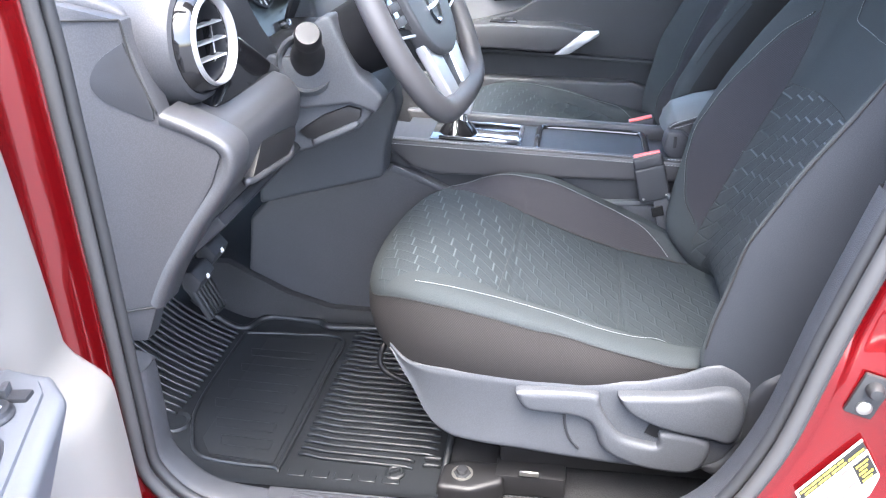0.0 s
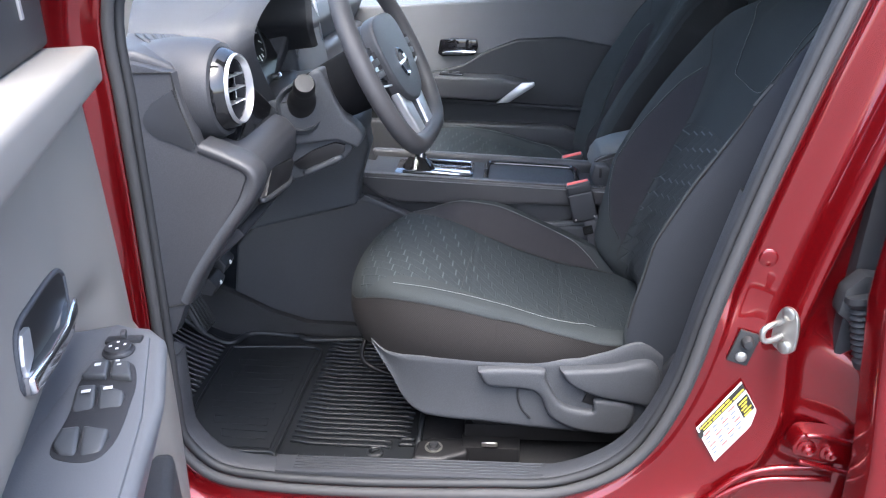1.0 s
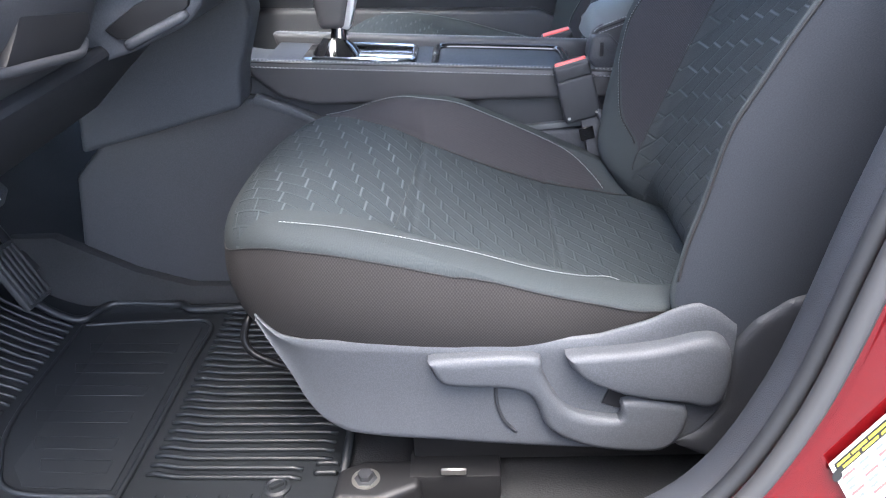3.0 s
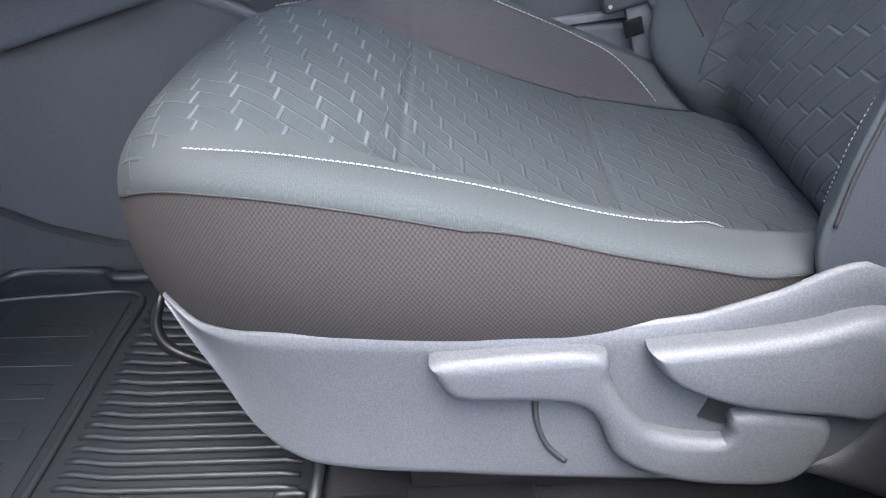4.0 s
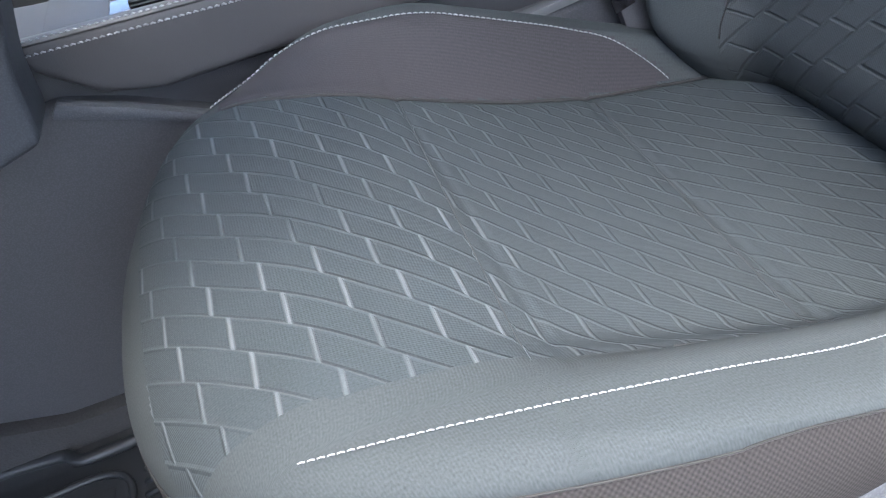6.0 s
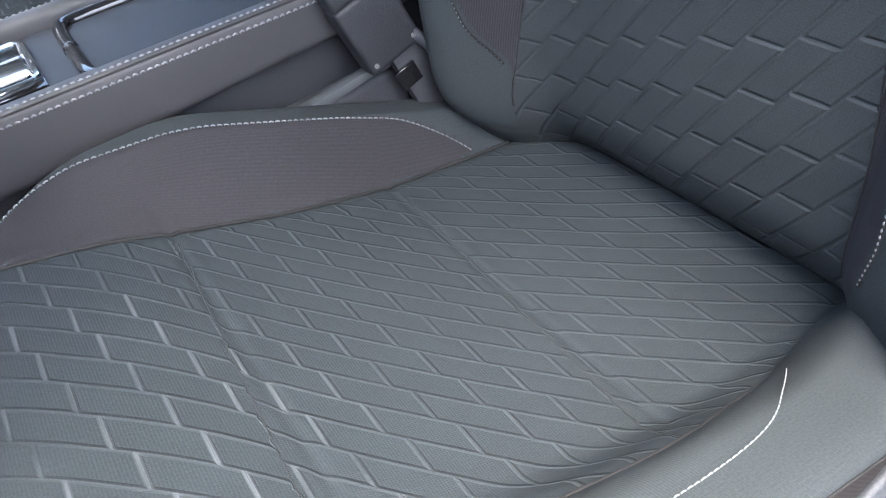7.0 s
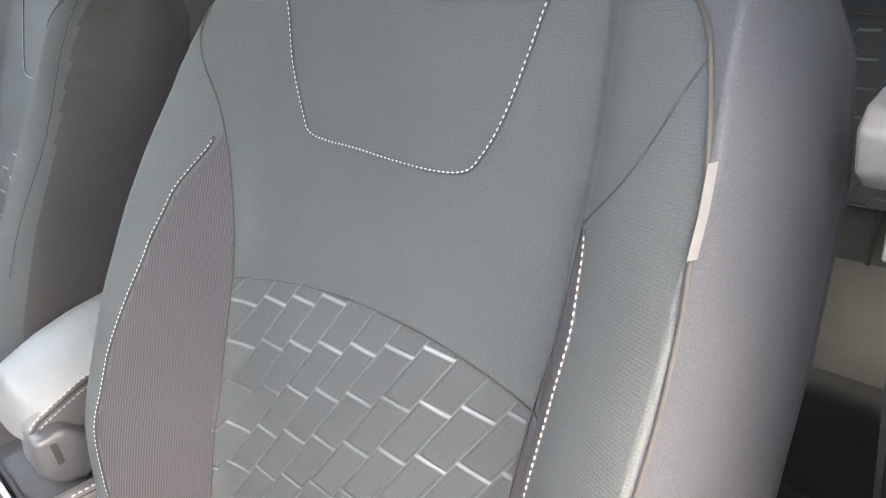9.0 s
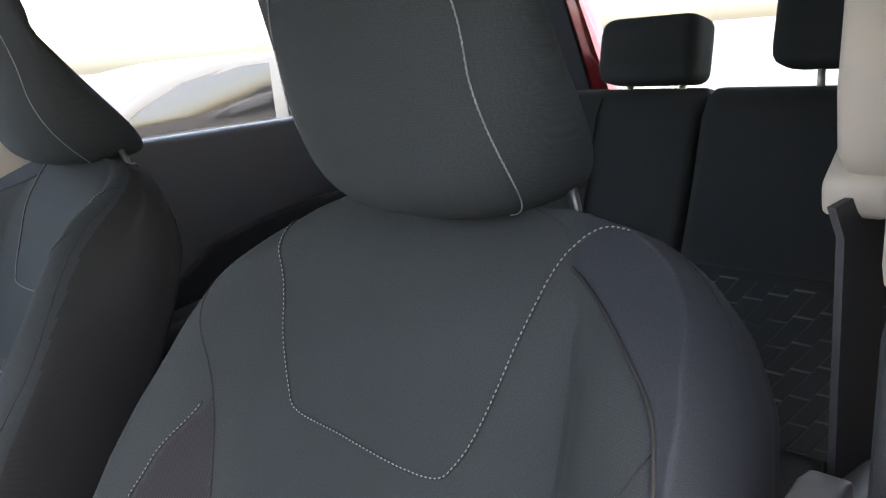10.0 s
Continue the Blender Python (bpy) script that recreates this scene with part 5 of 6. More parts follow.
part("airbag_pad", on_wheel(prism(smooth_path(PAD + PAD[:1], 44)[:-1].tolist(), "z", -.010, .016, .011, 5)), PLASTIC, wheel, "smooth grey airbag cover")
part("emblem", on_wheel(lathe([(.019, .012), (.027, .012), (.028, .017), (.024, .020), (.019, .018)], 32, pose(0, -.013, 0))), CHROME, wheel, "plain chrome ring emblem")
part("emblem_bar", on_wheel(rbox((.060, .008, .005), .002, 2, pose(0, -.013, .0175))), CHROME, wheel)
for sgn in (-1, 1):
    part("lower_spoke", on_wheel(prism([(sgn * x, y) for x, y in ((.026, -.074), (.052, -.066), (.080, -.050), (.074, -.085), (.060, -.146), (.048, -.156), (.018, -.157), (.020, -.120))], "z", -.012, .006, .005, 3)), SATIN, wheel, "satin silver lower spoke")
part("spoke_slot", on_wheel(prism([(-.028, -.076), (.028, -.076), (.022, -.140), (-.022, -.140)], "z", -.014, .000, .002, 1)), PLASTIC_DARK, wheel)
part("spoke_badge", on_wheel(rbox((.05, .014, .006), .002, 2, pose(0, -.146, .004))), SATIN, wheel)
for sgn in (-1, 1):
    part("side_spoke", on_wheel(prism([(sgn * .088, .040), (sgn * .130, .034), (sgn * .180, .022), (sgn * .180, -.018), (sgn * .130, -.028), (sgn * .084, -.034)], "z", -.016, .000, .005, 3)), PLASTIC_DARK, wheel)
    pad = part("switch_pad", on_wheel(prism([(sgn * .101, .030), (sgn * .158, .024), (sgn * .160, -.012), (sgn * .097, -.026)], "z", -.001, .006, .003, 2)), GLOSS_BLACK, wheel)
    for v in (.012, -.008):
        part("switch", on_wheel(rbox((.036, .012, .005), .002, 2, pose(sgn * .130, v, .007))), PLASTIC, pad)
    part("switch_trim", on_wheel(rbox((.058, .004, .004), .001, 1, pose(sgn * .126, -.030, .005, 0, 0, sgn * 8))), SATIN, pad)
part("column_shroud", lathe([(.0, -.20), (.046, -.20), (.052, -.15), (.058, -.065), (.052, -.045), (0, -.045)], 40, axis_pose(WC + Vector((0, 0, -.008)), WN)), SHROUD, wheel)

# ---- centre console ----
TRACK = mat("pale_grey_plastic", (0.062, 0.066, 0.070), rough=0.6, grain=0.5, grain_size=900, bump=0.2, vary=0.08)
console = thing("centre_console", "black centre console with stitched padded edges", "console", (.05, MID, .355))
part("console_body", prism([(-.42, .36), (-.42, .78), (-.22, .750), (.35, .715), (.62, .71), (.62, .36)], "y", .318, .502, 0.010, 3), PLASTIC_DARK, console)
EDGE = [(-.216, .778), (-.208, .752), (-.165, .716), (-.115, .703), (.36, .699), (.50, .697), (.50, .733), (.36, .741)]
for a, b, s1 in ((.300, .323, -1), (.520, .497, 1)):
    pad = part("padded_edge", prism(EDGE, "y", a, b, 0.010, 4), LEATHERETTE, console, "padded leatherette edge")
    for dy, dz in ((.0062, -.0004), (.0001, -.0098)):
        y = a + (dy if s1 < 0 else -dy)
        xs = np.linspace(-.205, .49, 60)
        zs = np.interp(xs, [-.216, .36, .50], [.778, .741, .733]) + dz
        part("stitching", stitch_mesh(np.stack([xs, np.full(60, y), zs], 1), (0, s1 * .6, 1), pitch=.0060, length=.0042, r=.0009), THREAD, pad, "pale contrast stitching")
    part("seam", tube_mesh([[(x, a + (.0024 if s1 < 0 else -.0024), np.interp(x, [-.216, .36, .50], [.778, .741, .733]) - .0030) for x in np.linspace(-.205, .49, 40)]], .0012, 5), BLACK_INK, pad)
part("top_plate", prism([(-.20, .762), (.30, .729), (.30, .722), (-.20, .750)], "y", .326, .494, .002), PLASTIC_DARK, console)
gate = part("shift_gate", prism([(-.14, .762), (.045, .750), (.045, .742), (-.14, .752)], "y", .352, .468, .003, 2), GLOSS_BLACK, console)
part("gate_trim", tube_mesh([[(x, y, .7635 - .062 * (x + .14)) for x, y in ((-.12, .358), (.035, .360), (.040, .366), (.040, .454), (.035, .460), (-.12, .462))]], .0045, 8), CHROME, gate, "chrome gate trim")
part("gate_insert", rbox((.085, .022, .004), .002, 2, pose(-.005, .385, .7575, 0, 3.6, 0)), CHROME, gate)
part("tray", prism([(.075, .7375), (.285, .7245), (.285, .716), (.075, .729)], "y", .334, .486, .002), PLASTIC_DARK, console)
ring = [(x, y, .7445 - .0625 * (x - .075)) for x, y in smooth_path([(.075, .41), (.077, .346), (.095, .332), (.18, .330), (.27, .332), (.287, .346), (.289, .41), (.287, .474), (.27, .488), (.18, .490), (.095, .488), (.077, .474), (.075, .41)], 90)]
part("tray_rim", tube_mesh([ring], .0072, 10), GLOSS_BLACK, console, "gloss black rim of the open tray")
shift = thing("gear_lever", "gear lever with silver front and black leather grip", "gear lever", (-.085, .41, .76))
part("lever_stem", lathe([(0, 0), (.020, 0), (.017, .02), (.012, .05), (.011, .07), (0, .07)], 20, axis_pose((-.085, .41, .752), (.10, 0, 1))), CHROME, shift)
part("knob", prism([(-.110, .800), (-.118, .850), (-.110, .875), (-.085, .882), (-.062, .870), (-.058, .845), (-.068, .800)], "y", .388, .432, .012, 3), LEATHERETTE, shift)
part("knob_front", prism([(-.075, .800), (-.060, .845), (-.062, .868), (-.052, .862), (-.048, .842), (-.062, .798)], "y", .392, .428, .004, 2), SATIN, shift, "satin silver front")
part("boot", lathe([(0, 0), (.042, 0), (.034, .012), (.024, .022), (.018, .030), (0, .030)], 24, axis_pose((-.090, .41, .756), (0, 0, 1))), GLOSS_BLACK, shift)
LIDX, LIDZ = [.316, .321, .336, .38, .42, .50, .62], [.771, .783, .796, .811, .819, .826, .829]
LID_SIDE = [(x, float(np.interp(x, LIDX, LIDZ)) - .001) for x in (.323, .336, .38, .42, .50, .62)] + [(.62, .768), (.40, .764), (.345, .757), (.330, .764)]
part("armrest", prism(LID_SIDE, "y", .371, .503, .006, 3), LEATHERETTE, console, "padded armrest lid with double stitching")
xs = np.concatenate([np.linspace(.316, .345, 14)[:-1], np.linspace(.345, .62, 24)])
crown = []
for x in xs:
    v = np.linspace(-1, 1, 33)
    z = np.interp(x, LIDX, LIDZ) + .017 * (1 - np.abs(v) ** 2.6) * step(.314, .335, x) - .003 * np.abs(v) ** 12
    crown.append(np.stack([np.full(33, x) + .012 * np.abs(v) ** 3 * step(.36, .316, x), .437 + .0665 * v, z], -1))
V, F, T = grid(np.array(crown))
# the top is paler than the sides only to paint in glare
part("armrest_top", mesh_of(V, F), GLARE_GREY, console, "smooth armrest top with glare painted as a paler grey")
for dz in (-.0035, -.0135):
    xs = np.linspace(.328, .61, 48)
    zs = np.interp(xs, LIDX, LIDZ) + dz
    part("stitching", stitch_mesh(np.stack([xs, np.full(48, .3703), zs], 1), (0, -1, 0), r=.0008), THREAD, console, "pale contrast stitching")
xs = np.linspace(.327, .61, 40)
part("seam", tube_mesh([np.stack([xs, np.full(40, .3708), np.interp(xs, LIDX, LIDZ) - .0085], 1)], .0016, 5), BLACK_INK, console)
hinge = part("lid_hinge", prism([(.324, .782), (.352, .782), (.372, .760), (.380, .735), (.352, .722), (.330, .730), (.317, .748)], "y", .350, .40, .006, 3), PLASTIC, console, "rounded grey hinge under the lid")
part("hinge_slot", rbox((.006, .004, .022), .001, 1, pose(.338, .3495, .762)), BLACK_INK, hinge)
part("armrest_base", rbox((.20, .13, .09), .015, 3, pose(.50, .437, .735)), PLASTIC_GREY, console)
part("lower_panel", prism([(-.56, .36), (-.52, .60), (-.46, .660), (-.205, .722), (-.150, .702), (-.060, .655), (.60, .655), (.60, .36)], "y", .292, .335, .010, 3), PLASTIC, console)
part("upper_rail", prism([(-.20, .728), (-.150, .706), (-.06, .660), (-.055, .650), (-.155, .694), (-.21, .716)], "y", .284, .298, .004, 2), PLASTIC_GREY, console)
part("tunnel_carpet", prism([(-.70, .36), (-.66, .50), (-.58, .50), (-.45, .43), (-.36, .40), (.10, .385), (.10, .35)], "y", .272, .296, .006, 2), CARPET, console, "dark carpet on the tunnel side")
part("belt_track", prism([(.12, .656), (.30, .669), (.31, .661), (.12, .646)], "y", .284, .296, .002, 2), TRACK, console, "pale grey edge strip")
part("rail_cover", prism([(.345, .560), (.350, .590), (.372, .606), (.42, .600), (.43, .560)], "y", .270, .292, .005, 2), TRACK, console, "pale grey end cover of the seat rail")


def belt_buckle(at, lean):
    """A buckle whose release button faces up and forward."""
    b = thing("seat_belt_buckle", "black seat belt buckle with red release button", "buckle", at, "belt buckles")
    up = Vector((-.25, lean, 1)).normalized()
    side = Vector((0, 1, 0))
    fwd = side.cross(up).normalized()
    side = up.cross(fwd)
    M = Matrix(((fwd.x, side.x, up.x, at[0]), (fwd.y, side.y, up.y, at[1]), (fwd.z, side.z, up.z, at[2]), (0, 0, 0, 1)))
    body = part("buckle_body", rbox((.054, .026, .022), .005, 3, M @ pose(0, 0, -.010)), PLASTIC_DARK, b)
    part("buckle_shell", rbox((.056, .0285, .066), .005, 3, M @ pose(0, 0, -.052)), PLASTIC_DARK, body)
    for dx in (-.021, .021):
        part("rivet", lathe([(0, 0), (.0024, 0), (.0020, .0012), (0, .0014)], 12, M @ axis_pose((dx, -.0142, -.077), (0, -1, 0))), STEEL, body)
    part("buckle_lip", rbox((.052, .024, .006), .002, 2, M @ pose(0, 0, .001)), PLASTIC, b)
    part("release_button", rbox((.047, .015, .006), .002, 2, M @ pose(0, -.001, .0035)), RED_PLASTIC, b, "red release button")
    stalk = part("buckle_stalk", rbox((.034, .014, .10), .004, 2, M @ pose(.012, .002, -.13)), PLASTIC, b)
    part("buckle_strap", rbox((.022, .004, .020), .001, 1, M @ pose(.000, -.007, -.108)), GLOSS_BLACK, stalk, "black plastic strap")
    part("wire_sleeve", tube_mesh([[M @ Vector(p) for p in smooth_path([(.022, -.010, -.075), (.030, -.012, -.10), (.030, -.010, -.14), (.02, -.008, -.18)], 16)]], .0055, 8), PLASTIC_GREY, stalk)
    part("stalk_base", rbox((.045, .03, .05), .008, 2, M @ pose(.012, .002, -.19)), PLASTIC_DARK, b)
    return b


belt_buckle((.282, .284, .757), .08)
belt_buckle((.287, .537, .747), -.08)

# ---- floor mat with raised ribs and heel pad ----
floor_mat = thing("floor_mat", "black ribbed rubber floor mat with a worn heel pad", "floor mat", (-.3, .05, .352))


def mat_z(x):
    return 0.3585 + soft(x, [-.80, -.66, -.56, -.40], [.175, .055, .004, 0], .03)


ys = np.linspace(-.225, .275, 60)
xs = np.linspace(-.76, -.035, 90)
P = np.array([[(x, y + (.03 * step(-.50, -.60, x) if y > 0 else -.0), mat_z(x) + .006 * (step(.258, .272, y) + step(-.212, -.224, y))) for y in ys] for x in xs])
V, F, T = grid(P, flip=True)
part("mat_base", mesh_of(V, F), MAT_RUBBER, floor_mat)
rimm = smooth_path([(-.66, .245, 0), (-.575, .222, 0), (-.535, .222, 0), (-.515, .262, 0), (-.48, .276, 0), (-.385, .268, 0), (-.350, .250, 0), (-.20, .258, 0), (-.06, .262, 0)], 90)
part("mat_rim", tube_mesh([[(x, y, mat_z(x) + .007) for x, y, _ in rimm]], .0075, 8), MAT_RUBBER, floor_mat)
part("mat_rim", tube_mesh([[(-.045, .25, .366), (-.040, -.22, .366)]], .006, 8), MAT_RUBBER, floor_mat)


def rib_mesh(x0, x1, y0, y1, kink=0.0):
    pts = []
    for k in range(17):
        f = k / 16
        x = x0 + (x1 - x0) * f
        pts.append((x, y0 + (y1 - y0) * f + kink * float(step(.24, .0, f)), mat_z(x) + (.0035 if 0 < k < 16 else .0)))
    return tube_mesh([pts], .0034, 6, 1.2)


k = 0
for y in np.arange(.238, -.150, -.0168):
    k += 1
    x1 = -.060 if y > -.118 else -.095
    part("rib", rib_mesh(-.296, x1, y, y - .005, .007), MAT_RUBBER, floor_mat)
for y in (-.128, -.145):
    part("rib", rib_mesh(-.078, -.052, y, y), MAT_RUBBER, floor_mat)
for y in np.arange(.205, -.075, -.0172):
    part("rib", rib_mesh(-.745, -.548 - .02 * max(0, -y) * 4, y + .012, y), MAT_RUBBER, floor_mat)
padv = smooth_path([(-.535, .215, 0), (-.530, -.02, 0), (-.500, -.12, 0), (-.455, -.170, 0), (-.330, -.180, 0), (-.318, -.165, 0), (-.314, .10, 0), (-.318, .212, 0), (-.42, .222, 0), (-.535, .215, 0)], 120)
part("heel_pad_edge", tube_mesh([[(x, y, .3612) for x, y, _ in padv]], .0042, 6), MAT_RUBBER, floor_mat)
part("heel_pad", prism([(x, y) for x, y in [(-.522, .205), (-.520, -.02), (-.492, -.11), (-.45, -.160), (-.332, -.168), (-.328, .202)]], "z", .357, .3605, .001), MAT_RUBBER, floor_mat, "smooth worn heel pad")
for n_, (x0, x1, y) in enumerate(((-.50, -.35, .16), (-.50, -.35, .105), (-.505, -.36, .05), (-.505, -.36, -.01), (-.48, -.36, -.065), (-.45, -.35, -.11))):
    ln = [(x0, y, .3607), (x1, y - .006, .3607), (x1, y - .030, .3607), (x0 + .01, y - .024, .3607), (x0, y, .3607)]
    part("pad_outline", tube_mesh([ln], .0006, 5), MAT_RUBBER, floor_mat)
lock = part("mat_lock", lathe([(0, 0), (.017, 0), (.017, .003), (.013, .005), (.011, .003), (0, .003)], 24, pose(-.122, -.168, .3585)), MAT_RUBBER, floor_mat)
part("lock_knob", rbox((.018, .006, .006), .002, 2, pose(-.122, -.168, .364, 0, 0, 35)), MAT_RUBBER, lock)
for c in range(5):
    part("raised_mark", rbox((.030, .016, .0022), .001, 1, pose(-.285 + .040 * c, -.186, .3600)), MAT_RUBBER, floor_mat)
part("corner_cup", lathe([(.018, .008), (.026, .010), (.030, .004), (.030, 0)], 24, pose(-.545, -.09, .357)), MAT_RUBBER, floor_mat)

# seat anchor, bolt and clip on the floor
anchor = thing("seat_anchor", "black steel seat anchor bracket with a dark bolt and washer", "bracket", (0, -.19, .36))
part("bracket", prism([(-.045, -.222), (-.04, -.17), (-.01, -.155), (.06, -.155), (.06, -.20), (.01, -.225)], "z", .352, .392, .010, 3), BLACK, anchor)
part("bolt", lathe([(0, 0), (.014, 0), (.014, .003), (.009, .004), (.009, .011), (0, .011)], 6, pose(-.006, -.190, .391)), PLASTIC_DARK, anchor, "dark hexagon bolt")
part("washer", lathe([(.009, 0), (.017, 0), (.017, .002), (.009, .002)], 24, pose(-.006, -.190, .3915)), STEEL, anchor)
rail_front = thing("seat_rail_clip", "black rail end with a bright steel clip", "clip", (.1, -.19, .36))
part("rail_end", rbox((.11, .05, .040), .006, 2, pose(.10, -.165, .374)), BLACK, rail_front)
part("clip", rbox((.030, .004, .010), .0015, 1, pose(.099, -.1925, .404)), STEEL, rail_front)

# ---- rear bench, belt and pillar ----
bench = thing("rear_bench", "black cloth rear bench with a folding split backrest", "car seat", (1.3, MID, .36))
RB = [(1.22, .62), (1.275, .72), (1.385, 1.02), (1.425, 1.15), (1.445, 1.180), (1.475, 1.192), (1.51, 1.185), (1.53, 1.12), (1.40, .60)]
for y0, y1 in ((-.23, .248), (.254, .60), (.604, 1.06)):
    part("rear_backrest", prism(RB, "y", y0, y1, 0.016, 3), REAR_CLOTH, bench)
    part("panel_seam", tube_mesh([[(1.3505, y0 + .012, .930), (1.3505, y1 - .012, .930)]], .0025, 6), BLACK_INK, bench)
for y0, y1 in ((-.215, .235), (.268, .588), (.618, 1.045)):
    Q = smooth_path([(1.262, .705), (1.300, .800), (1.347, .918)], 30)
    ys_ = np.linspace(y0, y1, 24)
    P = np.array([[(x - .004 + .003 * (abs(2 * k / 23 - 1) ** 8), y, z) for k, y in enumerate(ys_)] for x, z in Q])
    V, F, T = grid(P, np.stack([np.broadcast_to(Q[:, 1][:, None], P.shape[:2]), P[..., 1]], -1), flip=True)
    part("patterned_panel", mesh_of(V, F, T), PATTERN_BACK, bench, "slanted block pattern low on the backrest")
for y in (.44, -.02):
    part("backrest_seam", tube_mesh([[(x - .004, y, z) for x, z in RB[:5]]], .003, 6), BLACK_INK, bench)
part("rear_cushion", prism([(1.005, .42), (.985, .56), (.975, .62), (1.000, .652), (1.06, .662), (1.30, .63), (1.40, .45)], "y", -.23, 1.06, .025, 3), REAR_CLOTH, bench)


def rear_headrest(y, z, w, h):
    ob = thing("rear_headrest", "black cloth headrest on the rear bench", "headrest", (1.48, y, 1.19), "rear headrests")
    bm = rbox((.085, w, h), .030, 4, pose(1.475, y, z, 0, 12, 0))
    for v in bm.verts:
        v.co.x += .12 * (v.co.z - z) ** 2 / h
    part("cushion", bm, CLOTH, ob)
    for dy in (-.05, .05):
        part("post", tube_mesh([[(1.475, y + dy, 1.16), (1.477, y + dy, z - h * .4)]], .006, 10), STEEL, ob)


rear_headrest(.354, 1.252, .186, .112)
rear_headrest(.03, 1.300, .220, .170)
rear_headrest(.80, 1.300, .220, .170)
belt = thing("seat_belt", "dark seat belt hanging in a beige pillar guide", "seat belt", (.70, -.23, 1.2))
part("webbing", prism([(-.229, 1.205), (-.234, 1.19), (-.240, .42), (-.236, .42), (-.230, 1.19), (-.225, 1.205)], "x", .646, .714, 0), RUBBER, belt, "dark woven webbing")
part("guide", prism([(.665, 1.225), (.66, 1.26), (.675, 1.40), (.73, 1.40), (.735, 1.22), (.72, 1.205), (.69, 1.205)], "y", -.220, -.262, .010, 3), BEIGE, belt, "beige height-adjustable guide")
part("guide_loop", prism([(.672, 1.194), (.670, 1.212), (.70, 1.235), (.735, 1.222), (.735, 1.200), (.70, 1.190)], "y", -.212, -.246, .006, 3), BEIGE, belt)
GREY_TAN = mat("grey_tan_plastic", (0.085, 0.085, 0.084), rough=0.45, grain=0.4, bump=0.2, vary=0.05)
TONGUE = [(.562, 1.050), (.561, 1.070), (.571, 1.078), (.586, 1.081), (.603, 1.078), (.602, 1.068), (.609, 1.061), (.674, 1.049), (.722, 1.034), (.724, 1.008), (.679, 1.023), (.640, 1.031), (.615, 1.029), (.594, 1.032), (.572, 1.040)]
tongue = part("belt_tongue", prism([(x + .020, z - .004) for x, z in TONGUE], "y", -.230, -.253, .005, 4), GREY_TAN, belt, "pale grey latch tongue on the webbing")
part("tongue_face", prism([(0.587, 1.048), (0.587, 1.062), (0.597, 1.065), (0.612, 1.063), (0.622, 1.054), (0.624, 1.042), (0.616, 1.035), (0.598, 1.040)], "y", -.250, -.2538, .002, 2), PLASTIC_GREY, tongue, "darker recessed face")
part("tongue_plate", prism([(0.603, 1.032), (0.618, 1.030), (0.610, 0.996), (0.596, 1.000)], "y", -.240, -.243, .001, 1), STEEL, tongue, "bright steel latch plate")

# ---- open driver's door ----
GREY_PRINT = mat("pale_print", (0.55, 0.56, 0.57), rough=0.5, vary=0.03)
SWITCH = mat("switch_plastic", (0.050, 0.054, 0.060), rough=0.42, grain=0.5, grain_size=1400, bump=0.2, vary=0.08)
TH = radians(70)
DX, DN = Vector((math.cos(TH), -math.sin(TH), 0)), Vector((math.sin(TH), math.cos(TH), 0))
DM = Matrix(((DX.x, DN.x, 0, -.382), (DX.y, DN.y, 0, -.50), (0, 0, 1, 0), (0, 0, 0, 1)))
door = thing("driver_door", "open red driver's door with grey inner trim and switch panel", "car door", (-.38, -.50, .4))


def door_part(name, data, material, parent=door, label=""):
    data.transform(DM)
    return part(name, data, material, parent, label)


door_part("door_shell", prism([(.04, .38), (.05, 1.13), (1.02, 1.16), (1.05, .40)], "y", -.065, -.15, .02, 3), RED)
# inner trim: a softly swelling sheet
A = np.concatenate([np.linspace(.028, .08, 14), np.linspace(.09, .98, 60)])
Zs = np.linspace(.40, 1.160, 60)
P = []
for z in Zs:
    row = []
    for a in A:
        n_ = -.016 + .012 * math.sin(math.pi * (z - .4) / .8) + .020 * float(step(.24, .06, a))
        n_ -= .030 * float(step(.045, .028, a)) ** 2
        n_ -= .026 * float(step(.955, .915, z) * step(.10, .20, a))
        n_ += .036 * float(step(.84, .78, z))
        row.append((a, n_, z + .012 * a))
    P.append(row)
V, F, T = grid(np.array(P))
door_part("door_trim", mesh_of(V, F), SOFT_GREY, label="grey moulded door trim")
door_part("belt_top", prism([(.024, 1.140), (.028, 1.184), (.98, 1.196), (.98, 1.155)], "y", -.10, .034, .010, 3), SOFT_GREY)
door_part("mirror_sail", prism([(.03, 1.185), (.02, 1.40), (.12, 1.40), (.26, 1.30), (.30, 1.185)], "y", -.06, -.015, .010, 3), PLASTIC_DARK)
door_part("sail_slot", prism([(.135, 1.225), (.145, 1.225), (.150, 1.30), (.140, 1.30)], "y", -.016, -.0125, .001), SATIN)
# armrest with switch panel
ARM = [(.185, .021), (.205, .060), (.238, .077), (.355, .080), (.46, .068), (.62, .055), (.66, .01), (.66, -.06), (.19, -.06)]
arm_bm = prism(ARM, "z", .745, .906, .010, 3)
for v in arm_bm.verts:
    low = float(step(.86, .75, v.co.z))
    v.co.y -= .050 * low * (v.co.y > 0)
    v.co.x += .040 * low * (v.co.x < .3)
armrest = door_part("armrest", arm_bm, DOOR_GREY, label="black armrest with window switches")
door_part("switch_panel", prism([(.193, .023), (.218, .054), (.235, .061), (.385, .064), (.45, .059), (.60, .046), (.60, -.050), (.55, -.048), (.417, -.032), (.308, -.006)], "z", .900, .9095, .003, 2), DOOR_GREY, armrest)
